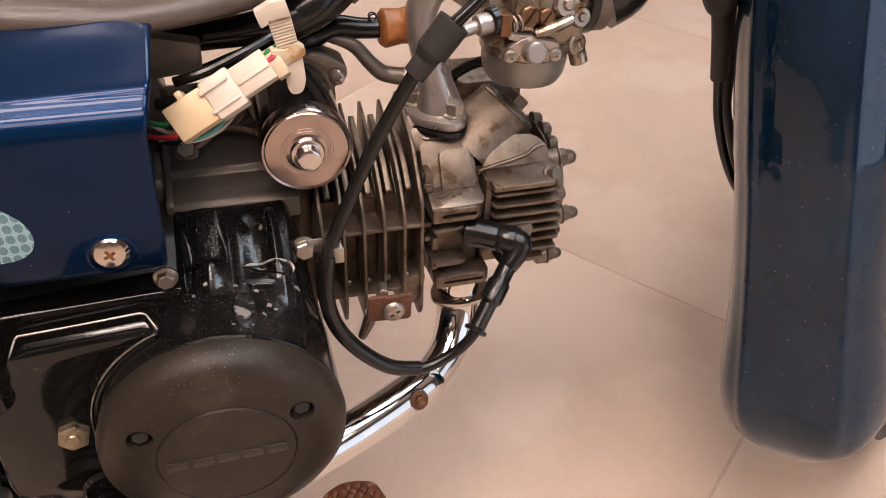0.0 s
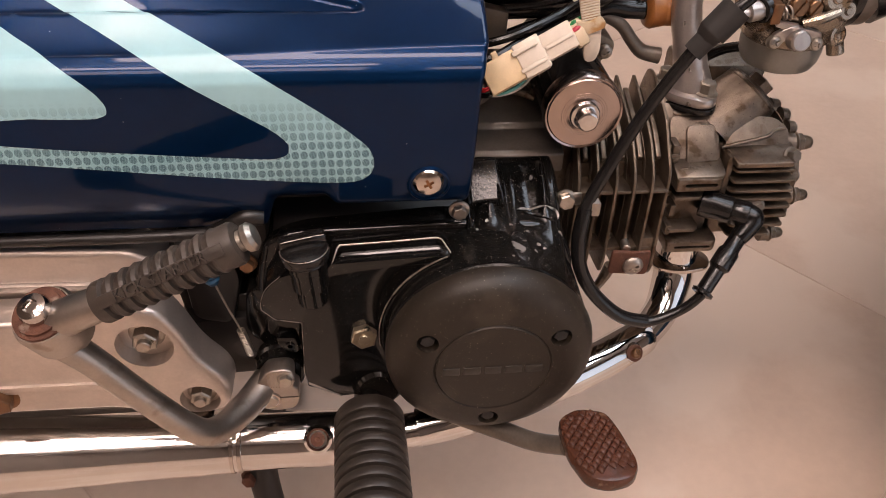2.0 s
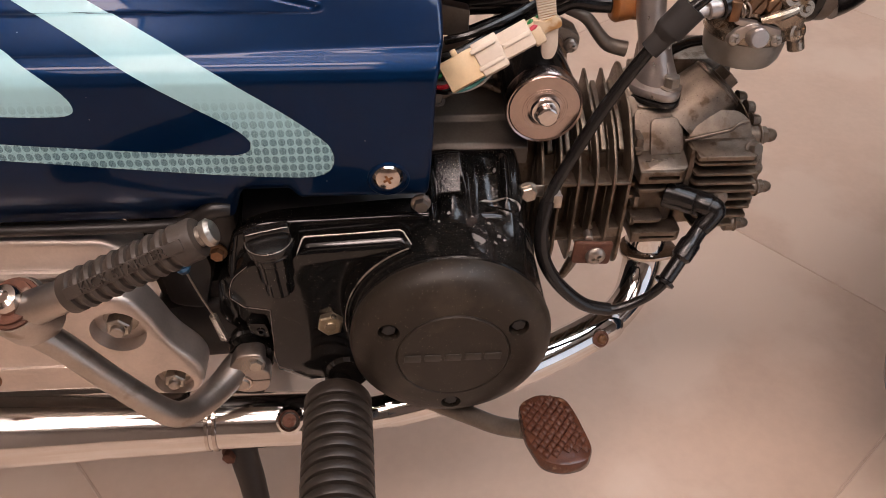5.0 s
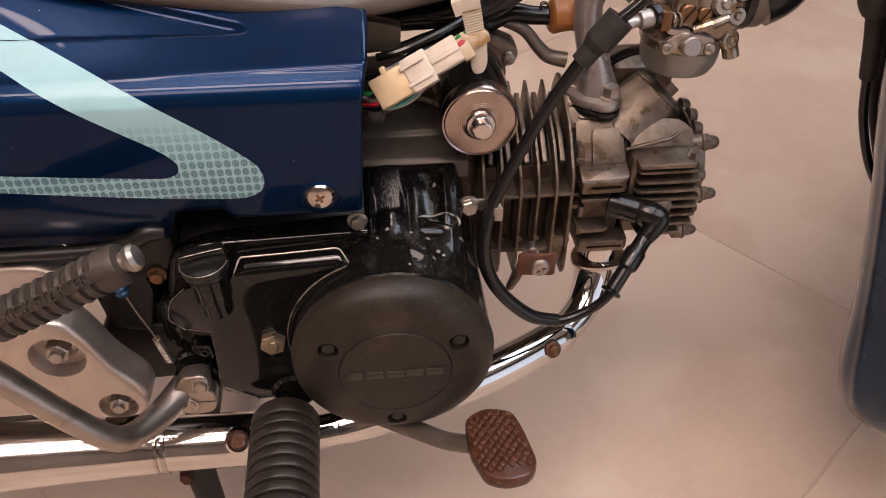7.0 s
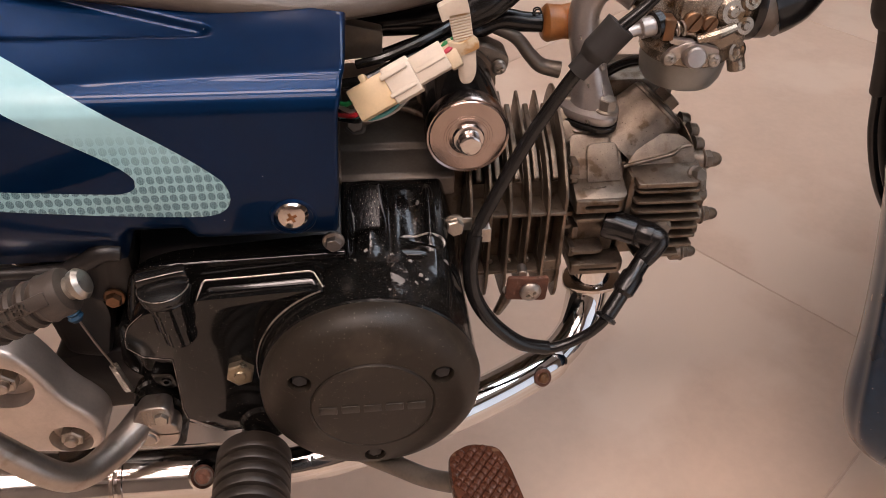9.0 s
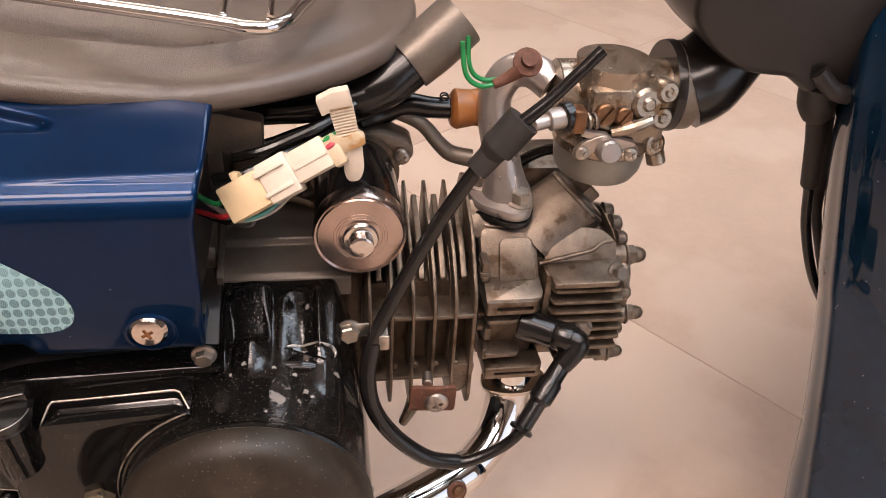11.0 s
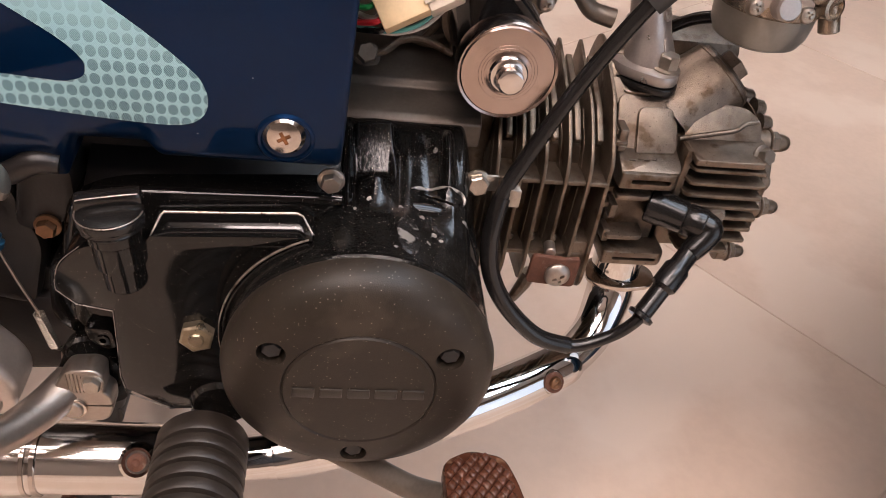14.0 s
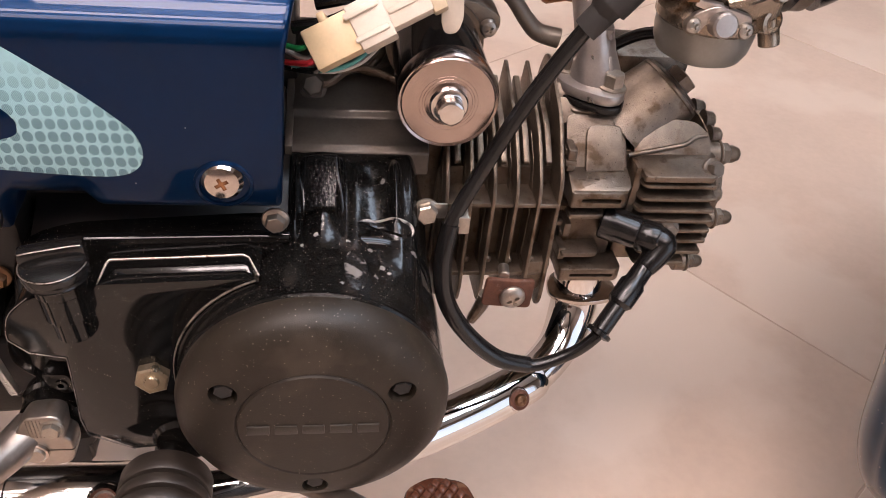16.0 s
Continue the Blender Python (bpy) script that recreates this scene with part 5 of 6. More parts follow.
part("lug_washer", lathe([(0.0062, 0.0), (0.0064, 0.0010), (0.0050, 0.0018), (0, 0.0018)], Vector((0.1185, -0.0518, 0.2075)) + LUG * 0.0022, LUG, 24), RUST, lug, "rusty washer")
cross_screw("lug_screw", Vector((0.1185, -0.0518, 0.2075)) + LUG * 0.0040, LUG, 0.0040, 0.0026, BRASS, lug, "", 0.6)
shield = part("silencer_neck", tube([(-0.0700, -0.0905, 0.1790), (-0.0900, -0.0910, 0.1800), (-0.1250, -0.0915, 0.1812), (-0.1600, -0.0920, 0.1825)], [0.0125, 0.0190, 0.0192, 0.0192], 32, 6), CHROMESOFT, bike, "chrome silencer neck")
part("seam_ring", joined(lathe([(0.0190, 0.0), (0.0206, 0.0006), (0.0206, 0.0028), (0.0190, 0.0034)], (-0.158, -0.0920, 0.1824), (-1, 0, 0.03), 40), lathe([(0.0190, 0.0), (0.0206, 0.0006), (0.0206, 0.0028), (0.0190, 0.0034)], (-0.163, -0.0920, 0.1826), (-1, 0, 0.03), 40)), CHROMEWORN, shield)
part("boss", lathe([(0.0098, 0.0), (0.0094, 0.005), (0.0075, 0.007), (0.0060, 0.0055), (0, 0.0055)], (-0.1075, -0.1030, 0.1950), (0, -0.7, 0.72), 28), CHROME, shield)
part("boss_screw", lathe([(0.0048, 0.0), (0.0046, 0.0025), (0.002, 0.003), (0.0, 0.002)], (-0.1075, -0.1068, 0.1990), (0, -0.7, 0.72), 20), RUST, shield)
muff = part("silencer", tube([(-0.1580, -0.0920, 0.1825), (-0.1750, -0.0925, 0.1832), (-0.2300, -0.0935, 0.1855), (-0.3300, -0.0960, 0.1900), (-0.6200, -0.1020, 0.2030)], [0.0186, 0.0205, 0.0225, 0.0260, 0.0330], 40), CHROMESOFT, bike, "chrome silencer running back under the frame")
part("rim", lathe([(0.006, 0.0), (0.0115, 0.0015), (0.0105, 0.003), (0.0060, 0.0015)], (-0.1860, -0.0860, 0.2072), (-0.1, -0.3, 1), 28), CHROMEWORN, muff)


# kick starter
kick = part("kick_starter", tube([(-0.1370, -0.090, 0.2400), (-0.1480, -0.108, 0.2380), (-0.1610, -0.129, 0.2430), (-0.1720, -0.140, 0.2560), (-0.1930, -0.143, 0.2880), (-0.2120, -0.1435, 0.3180), (-0.2230, -0.1440, 0.3330)], [0.0098, 0.0092, 0.0082, 0.0078, 0.0076, 0.0078, 0.0085], 24), STEEL, bike, "bent steel kick starter lever with a folding rubber grip")
clamp = cut(prism(rounded([(-0.1460, 0.2400), (-0.1430, 0.2260), (-0.1330, 0.2215), (-0.1200, 0.2235), (-0.1165, 0.2310), (-0.1165, 0.2410), (-0.1195, 0.2440), (-0.1185, 0.2560), (-0.1230, 0.2590), (-0.1350, 0.2580), (-0.1400, 0.2500)], [0.004, 0.008, 0.006, 0.006, 0.004, 0.003, 0.001, 0.003, 0.003, 0.004, 0.006]), "xz", -0.0880, -0.1005, 0.0018, 3),
            box(-0.1300, -0.110, -0.12, -0.07, 0.2342, 0.2352, 0), *[box(-0.1352 + 0.0016 * i, -0.1346 + 0.0016 * i, -0.12, -0.0999, 0.2440, 0.2570, 0) for i in range(5)])
part("clamp", clamp, STEEL, kick, "splined clamp of the lever")
part("shaft", rod((-0.1347, -0.05, 0.2336), (-0.1347, -0.1035, 0.2336), 0.0050, 24), STEEL, kick)
part("shaft_ring", lathe([(0.0066, 0.0), (0.0064, 0.0016), (0.0050, 0.0018), (0.0046, 0.0004), (0, 0.0004)], (-0.1347, -0.1005, 0.2336), (0, -1, 0), 28), CHROMEWORN, kick)
part("collar", lathe([(0.016, 0.0), (0.0165, 0.006), (0.0150, 0.008), (0.0150, 0.016)], (-0.1290, -0.071, 0.2420), (0, -1, 0), 36), BLACK, kick, "black collar behind the clamp")
bolt("pinch_bolt", (-0.1238, -0.1000, 0.2510), (0, -1, 0.1), 0.0078, 0.0040, ZINC, kick, 0.0056)
GA, GB = Vector((-0.1985, -0.1475, 0.3622)), Vector((-0.1290, -0.1430, 0.3932))
gd = (GB - GA).normalized()
joint = part("knuckle", joined(lathe([(0.0100, -0.017), (0.0150, -0.0145), (0.0162, -0.010), (0.0164, 0.006), (0.0150, 0.009), (0, 0.009)], (-0.2262, -0.1420, 0.3470), (-0.15, -0.40, 0.9), 36),
                               tube([(-0.2240, -0.1450, 0.3490), (-0.2130, -0.1470, 0.3555), GA + gd * 0.002], [0.0105, 0.0094, 0.0086], 20)), STEEL, kick, "worn chrome knuckle")
part("washer", lathe([(0.0140, 0.0085), (0.0143, 0.0095), (0.0140, 0.0105), (0.0118, 0.0106), (0.0122, 0.0112), (0.0120, 0.0125), (0.004, 0.0128)], (-0.2262, -0.1420, 0.3470), (-0.15, -0.40, 0.9), 32), RUST, joint)
part("pivot_bolt", lathe([(0.0078, 0.012), (0.0080, 0.0160), (0.0068, 0.0190), (0.0036, 0.0198), (0.0030, 0.0180), (0, 0.0180)], (-0.2262, -0.1420, 0.3470), (-0.15, -0.40, 0.9), 24), CHROMEWORN, joint)


def grip():
    n = (GB - GA).length
    prof = [(0.0075, 0.0), (0.0102, 0.0005), (0.0108, 0.0016), (0.0108, 0.0065)]
    k = 9
    for i in range(k):
        a = 0.0075 + i * (n - 0.016) / k
        w = (n - 0.016) / k
        prof += [(0.0090, a), (0.0090, a + w * 0.28), (0.0106, a + w * 0.36), (0.0112, a + w * 0.62), (0.0106, a + w * 0.92)]
    prof += [(0.0108, n - 0.0025), (0.0100, n - 0.0006), (0.0075, n)]
    return lathe(prof, GA, gd, 40)


gr = part("rubber_grip", grip(), GRIPRUB, kick, "ribbed black rubber grip with raised letters")
flat_out = Vector((0.0, -0.80, 0.55))
flat_out = (flat_out - gd * flat_out.dot(gd)).normalized()
mid = (GA + GB) * 0.5
upv = flat_out.cross(gd).normalized()
part("letter_band", slab(rounded([(-0.033, -0.0032), (0.033, -0.0032), (0.033, 0.0032), (-0.033, 0.0032)], 0.001), mid + flat_out * 0.0096, gd, upv, 0.0016, 0.0005), GRIPRUB, gr)
part("raised_letters", lettering("KICK STARTER", 0.0074, 0.0010, Matrix.Translation(mid + flat_out * 0.0115) @ Matrix((gd, upv, gd.cross(upv))).transposed().to_4x4()), GRIPRUB, gr)
part("end_stub", joined(lathe([(0.0056, -0.004), (0.0052, 0.002), (0.0068, 0.0032), (0.0072, 0.0060), (0.0055, 0.0080), (0.0020, 0.0088), (0, 0.0086)], GB, gd, 24)), ZINC, gr, "worn steel end of the grip pin")

# peg bracket and swing arm
br_out = rounded([(-0.420, 0.3150), (-0.2450, 0.3100), (-0.2050, 0.3195), (-0.1880, 0.3150), (-0.1800, 0.2990), (-0.1720, 0.2760), (-0.1590, 0.2590), (-0.1555, 0.2450), (-0.1620, 0.2310), (-0.1740, 0.2270), (-0.1950, 0.2300), (-0.2300, 0.2370), (-0.420, 0.2370)], [0, 0.02, 0.01, 0.01, 0.01, 0.01, 0.008, 0.008, 0.006, 0.006, 0.01, 0, 0])
br = cut(prism(br_out, "xz", -0.080, -0.1045, 0.0035, 3), lathe([(0.0160, -0.0945), (0.0172, -0.12)], (-0.2005, 0, 0.2890), (0, 1, 0), 40), lathe([(0.0120, -0.0965), (0.0125, -0.12)], (-0.1765, 0, 0.2410), (0, 1, 0), 32))
bracket = part("peg_bracket", br, SATIN, bike, "cast satin aluminium peg bracket with sunken bolts")
big = bolt("bracket_nut", (-0.2005, -0.0945, 0.2905), (0, -1, 0), 0.0135, 0.009, ZINC, bracket, 0.0105, "zinc nut with washer")
part("stud", rod((-0.2005, -0.100, 0.2905), (-0.2005, -0.1070, 0.2905), 0.0042, 16), STEEL, big)
small = bolt("bracket_nut", (-0.1765, -0.0965, 0.2405), (0, -1, 0), 0.0120, 0.008, ZINC, bracket, 0.0090, "zinc nut with washer")
part("stud", rod((-0.1765, -0.103, 0.2405), (-0.1765, -0.1075, 0.2405), 0.0038, 16), STEEL, small)
bolt("bracket_nut", (-0.2900, -0.1040, 0.2520), (0, -1, 0), 0.0130, 0.008, BRASS, bracket, 0.0100, "yellowed nut with washer")
part("bracket_rib", prism(rounded([(-0.42, 0.262), (-0.235, 0.262), (-0.225, 0.2565), (-0.42, 0.2565)], 0.002), "xz", -0.103, -0.1065, 0.001), SATIN, bracket)
swing = part("swing_arm", joined(prism(rounded([(-0.60, 0.352), (-0.205, 0.339), (-0.188, 0.328), (-0.190, 0.300), (-0.60, 0.300)], 0.006), "xz", -0.050, -0.079, 0.004, 3)), SATIN, bike, "satin grey swing arm")
part("edge_trim", prism(rounded([(-0.60, 0.3265), (-0.210, 0.3180), (-0.205, 0.3145), (-0.60, 0.3185)], 0.001), "xz", -0.079, -0.0825, 0.001), PALEALU, swing)
part("lower_link", box(-0.42, -0.2, -0.085, -0.06, 0.2085, 0.232, 0.003), DULL, swing)

# dark parts between the panel and the bracket
frame_part = part("frame", joined(
    prism(rounded([(-0.50, 0.40), (-0.03, 0.43), (-0.018, 0.42), (-0.020, 0.36), (-0.10, 0.345), (-0.15, 0.335), (-0.165, 0.25), (-0.19, 0.245), (-0.20, 0.33), (-0.50, 0.352)], 0.01), "xz", 0.07, -0.045, 0.006),
    prism(rounded([(-0.150, 0.352), (-0.128, 0.350), (-0.128, 0.330), (-0.140, 0.31), (-0.158, 0.315)], 0.006), "xz", 0.0, -0.066, 0.004)), FRAME, bike, "black painted steel frame")
part("engine_block", prism(rounded([(-0.20, 0.34), (-0.10, 0.34), (-0.05, 0.30), (0.05, 0.29), (0.06, 0.21), (-0.06, 0.200), (-0.19, 0.208)], 0.008), "xz", 0.08, -0.035, 0.006), FRAME, frame_part, "black underside of the engine")
part("rear_web", box(-0.0500, -0.0100, 0.026, 0.07, 0.3600, 0.4280, 0.003), FRAME, frame_part)
part("cross_tube", rod((-0.150, 0.10, 0.268), (-0.150, -0.054, 0.268), 0.014, 28), FRAME, frame_part)
part("lower_mount", prism(rounded([(-0.195, 0.262), (-0.160, 0.268), (-0.118, 0.262), (-0.116, 0.232), (-0.135, 0.215), (-0.190, 0.212)], 0.008), "xz", 0.02, -0.0600, 0.005), FRAME, frame_part)
part("gusset", prism(rounded([(-0.185, 0.335), (-0.158, 0.338), (-0.148, 0.300), (-0.158, 0.262), (-0.182, 0.268)], 0.008), "xz", -0.045, -0.062, 0.004), FRAME, frame_part)
part("fold", tube([(-0.127, -0.079, 0.3600), (-0.136, -0.080, 0.3610), (-0.150, -0.081, 0.3540), (-0.175, -0.080, 0.3500), (-0.30, -0.079, 0.3490)], [0.0045, 0.0055, 0.0050, 0.0035, 0.0030], 12), FRAME, frame_part)
bolt("frame_bolt", (-0.142, -0.067, 0.318), (0, -1, 0), 0.008, 0.005, BRASS, frame_part, 0.006)
cable = part("brake_cable", tube([(-0.166, -0.072, 0.340), (-0.1625, -0.077, 0.320), (-0.1565, -0.078, 0.295), (-0.1505, -0.078, 0.2735), (-0.1465, -0.078, 0.2507), (-0.145, -0.070, 0.244)], 0.0007, 8), STEEL, bike, "thin brake switch cable with springs")
part("spring_boot", lathe([(0.003, 0.0)] + [(0.0044 if i % 2 else 0.0034, 0.0008 + i * 0.0017) for i in range(9)] + [(0.003, 0.0165)], (-0.1610, -0.0778, 0.3120), (-0.25, 0.1, 1), 20), CYAN, cable, "small blue bellows")
part("return_spring", joined(tube([(-0.1505 + 0.00004 * i + 0.0023 * math.cos(i * 1.05), -0.0780 + 0.0023 * math.sin(i * 1.05), 0.2735 - 0.000225 * i) for i in range(100)], 0.0006, 6, 1), rod((-0.1504, -0.0780, 0.2725), (-0.1466, -0.0780, 0.2515), 0.0019, 12)), ZINC, cable, "bright coil spring")

# foot peg
def peg():
    n, r = 0.125, 0.0225
    prof = [(0.010, 0.0), (0.0185, 0.0004), (r - 0.0008, 0.0022), (r, 0.0040)]
    k = 13
    for i in range(k):
        a = 0.008 + i * (n - 0.010) / k
        w = (n - 0.010) / k
        prof += [(r - 0.0002, a), (r, a + w * 0.12), (r, a + w * 0.56), (r - 0.0006, a + w * 0.66), (r - 0.0040, a + w * 0.72), (r - 0.0040, a + w * 0.90), (r - 0.0008, a + w * 0.95)]
    prof += [(r, n - 0.001), (r - 0.002, n), (0, n)]
    return lathe(prof, (-0.0735, -0.1060, 0.2180), (0.02, -1, 0.10), 44)


foot = part("foot_peg", peg(), GREYRUB, bike, "ribbed black rubber foot peg")
part("peg_bar", rod((-0.0735, -0.02, 0.212), (-0.0735, -0.110, 0.2182), 0.0095, 20), FRAME, foot)

# brake pedal
PU, PV = Vector((1, 0, -0.02)).normalized(), Vector((0.06, -1, 0.10)).normalized()
pad_o = Vector((0.0625, -0.1545, 0.2405))
pad_out = rounded([(-0.0190, 0.0215), (-0.0045, 0.0295), (0.0130, 0.0255), (0.0165, 0.010), (0.0190, -0.0170), (0.0130, -0.0275), (-0.0020, -0.0310), (-0.0150, -0.0265), (-0.0205, -0.0060)], 0.006)
pad_out = [(p[0], -p[1]) for p in pad_out]
pedal = part("brake_pedal", slab(pad_out, pad_o - Vector((0, 0, 0.010)), PU, PV, -0.010, 0.0025), BROWNPAD, bike, "brown worn rubber brake pedal with diamond tread")


def inside(poly, x, y, pad=0.0):
    hit = False
    for i in range(len(poly)):
        a, b = poly[i - 1], poly[i]
        if (a[1] > y) != (b[1] > y) and x < (b[0] - a[0]) * (y - a[1]) / (b[1] - a[1]) + a[0]:
            hit = not hit
        if (Vector((x, y)) - Vector(a[:2])).length < pad:
            return False
    return hit


normal_up = -PU.cross(PV)


def tread_stud(worn):
    b = bmesh.new()
    rings = []
    for k, h in ((1.0, 0.0), (0.96, 0.0011), (0.78, 0.0021 * worn), (0.45, 0.0024 * worn)):
        rings.append([b.verts.new((0.0026 * k * c, 0.0033 * k * d, h)) for c, d in ((1, 0.12), (0.9, 0.22), (0.12, 0.97), (-0.12, 0.97), (-0.9, 0.22), (-1, 0.12), (-1, -0.12), (-0.9, -0.22), (-0.12, -0.97), (0.12, -0.97), (0.9, -0.22), (1, -0.12))])
    for p, q in zip(rings, rings[1:]):
        for k in range(12):
            b.faces.new((p[k], p[(k + 1) % 12], q[(k + 1) % 12], q[k]))
    b.faces.new(rings[-1])
    me = bpy.data.meshes.new("tread_stud")
    b.to_mesh(me)
    b.free()
    finish(me, 50)
    me.materials.append(BROWNPAD)
    return me


STUDS = [tread_stud(k) for k in (1.0, 0.85, 0.62)]
for i in range(-9, 10):
    for j in range(-12, 13):
        u, v = (i + j) * 0.00275, (i - j) * 0.00345
        if not all(inside(pad_out, u + a, v + b, 0.002) for a, b in ((0.0016, 0), (-0.0016, 0), (0, 0.002), (0, -0.002))) or v > 0.0205 - 0.12 * u:
            continue
        s = new("tread_stud", STUDS[2 if v > 0.012 and u > 0 else (i * 7 + j * 3) % 2])
        s.parent = pedal
        s.matrix_world = Matrix.Translation(pad_o + PU * u + PV * v - Vector((0, 0, 0.0003))) @ Matrix((PU, PV, normal_up)).transposed().to_4x4()
part("pedal_arm", tube([(-0.03, -0.085, 0.200), (0.010, -0.116, 0.2100), (0.030, -0.132, 0.2160), (0.046, -0.145, 0.2270)], [0.0068, 0.0064, 0.0060, 0.0060], 16), DULL, pedal, "dull grey pedal arm")

# centre stand under the exhaust
stand = part("centre_stand", joined(tube([(-0.150, -0.02, 0.150), (-0.160, -0.045, 0.100), (-0.155, -0.060, 0.055), (-0.150, -0.075, 0.004)], [0.013, 0.012, 0.011, 0.010], 16), tube([(-0.150, 0.08, 0.150), (-0.160, 0.10, 0.100), (-0.150, 0.125, 0.008)], [0.013, 0.012, 0.010], 16), rod((-0.150, 0.09, 0.140), (-0.150, -0.03, 0.140), 0.012, 16)), FRAME, bike, "black steel centre stand")
bolt("stand_bolt", (-0.168, -0.055, 0.092), (-0.3, -1, 0.2), 0.010, 0.007, RUST, stand, 0.008)
part("stand_spring", tube([(-0.178 + 0.005 * math.cos(i * 1.2), -0.045 + 0.005 * math.sin(i * 1.2), 0.150 - 0.0016 * i) for i in range(28)], 0.0012, 6, 3), RUST, stand, "rusty stand spring")

# wiring over the starter
loom = part("wiring_loom", tube([(-0.03, 0.020, 0.432), (0.011, 0.018, 0.4395), (0.040, 0.018, 0.4420), (0.067, 0.022, 0.4465), (0.083, 0.030, 0.4545), (0.11, 0.04, 0.474)], [0.0075, 0.0075, 0.0085, 0.0095, 0.0105, 0.0115], 20), HOSE, bike, "taped black wiring loom")
part("tape_wrap", tube([(0.060, 0.024, 0.443), (0.078, 0.027, 0.4505), (0.094, 0.034, 0.461)], [0.0122, 0.0128, 0.0130], 24), HOSE, loom, "glossy black tape")
part("tape_wrap", tube([(0.090, 0.033, 0.4585), (0.103, 0.037, 0.468), (0.118, 0.042, 0.480)], [0.0150, 0.0155, 0.0155], 24), DULL, loom, "grey sleeve")
part("loose_cable", tube([(0.000, -0.015, 0.4310), (0.014, -0.016, 0.4350), (0.028, -0.012, 0.4390), (0.046, -0.004, 0.4440), (0.06, 0.008, 0.447)], 0.0026, 10), HOSE, loom, "thin black cable")
part("loose_cable", tube([(-0.010, -0.020, 0.4220), (0.006, -0.022, 0.4260), (0.022, -0.014, 0.4310), (0.044, 0.0, 0.4360), (0.075, 0.03, 0.436)], 0.0030, 10), HOSE, loom, "thin black cable")
part("loose_cable", tube([(-0.008, 0.010, 0.4330), (0.010, 0.004, 0.4270), (0.030, 0.010, 0.4300), (0.05, 0.02, 0.432)], 0.0034, 10), HOSE, loom, "thin black cable")
part("frame_tab", prism(rounded([(-0.03, 0.452), (-0.006, 0.4525), (0.0150, 0.4475), (0.0145, 0.4330), (-0.006, 0.4310), (-0.03, 0.43)], 0.002), "xz", 0.0, -0.010, 0.0012), DULL, frame_part, "dull grey frame tab")
hose = part("fuel_hose", tube([(0.062, 0.040, 0.420), (0.075, 0.048, 0.4215), (0.090, 0.050, 0.4265), (0.106, 0.050, 0.4245), (0.122, 0.050, 0.4235)], [0.0068, 0.0068, 0.0068, 0.0062, 0.0060], 18), HOSE, bike, "black fuel hose with an orange boot")
part("orange_boot", tube([(0.1165, 0.050, 0.4235), (0.1200, 0.050, 0.4235), (0.1300, 0.050, 0.4240), (0.1400, 0.048, 0.4255), (0.1470, 0.045, 0.427)], [0.0082, 0.0118, 0.0104, 0.0122, 0.0094], 24), ORANGE, hose, "translucent orange rubber boot")
part("wire_clip", tube([(0.113 + 0.0022 * math.cos(i * 1.0), 0.046 + 0.0005 * i, 0.4315 + 0.0022 * math.sin(i * 1.0)) for i in range(12)], 0.0005, 6, 3), FRAME, hose)
part("linkage", tube([(0.086, 0.047, 0.4215), (0.100, 0.045, 0.4165), (0.110, 0.044, 0.4050), (0.118, 0.044, 0.3975), (0.130, 0.042, 0.3950)], [0.0025, 0.0042, 0.0045, 0.0050, 0.0055], 14), DULL, bike, "curved dull metal linkage")

CA, CE = Vector((-0.0015, -0.0450, 0.4220)), Vector((0.0560, -0.0370, 0.4520))
cd = (CE - CA).normalized()
cn = Vector((0, -0.80, 0.60))
cn = (cn - cd * cn.dot(cd)).normalized()
cu = cn.cross(cd).normalized()
CM = Matrix.Translation(CA) @ Matrix((cd, cu, cn)).transposed().to_4x4()
plug = part("wire_connector", joined(box(0.0, 0.0210, -0.0088, 0.0088, -0.006, 0.006, 0.0010, CM), box(0.0090, 0.0125, 0.0080, 0.0125, -0.004, 0.006, 0.0008, CM)), CREAM, bike, "cream plastic wire connector")
part("socket", joined(box(0.0205, 0.0360, -0.0098, 0.0098, -0.0068, 0.0068, 0.0010, CM), box(0.0190, 0.034, 0.004, 0.0068, 0.0060, 0.0085, 0.0005, CM), box(0.0195, 0.0345, -0.0062, -0.0040, 0.0060, 0.0080, 0.0005, CM)), IVORY, plug, "ivory connector half")
part("socket_neck", joined(box(0.0355, 0.0540, -0.0070, 0.0080, -0.0055, 0.0055, 0.0008, CM), box(0.0365, 0.0535, -0.0012, 0.0012, 0.005, 0.0066, 0.0004, CM)), IVORY, plug)
for k, (m, v, w) in enumerate(((GREEN, 0.0045, 0.002), (PINK, 0.001, 0.0025), (RED, -0.002, 0.001))):
    part("wire", tube([CM @ Vector((0.053, v, w)), CM @ Vector((0.0570, v + 0.0006, w + 0.001)), CM @ Vector((0.0620, v + 0.001, w - 0.003))], 0.0014, 8), m, plug)
for m, v, w, e in ((GREEN, 0.004, 0.001, (-0.020, -0.025, 0.418)), (RED, -0.003, 0.002, (-0.020, -0.028, 0.410)), (WHITE, 0.0, -0.003, (-0.02, -0.02, 0.415)), (HOSE, -0.006, -0.002, (-0.02, -0.022, 0.405))):
    part("wire", tube([CM @ Vector((0.001, v, w)), CM @ Vector((-0.004, v, w + 0.0005)), e], 0.0013, 8), m, plug)
part("wire", tube([(-0.010, -0.040, 0.4140), (0.004, -0.0440, 0.4140), (0.016, -0.0420, 0.4170), (0.026, -0.036, 0.4240)], 0.0011, 8), TEAL, plug, "thin teal wire")
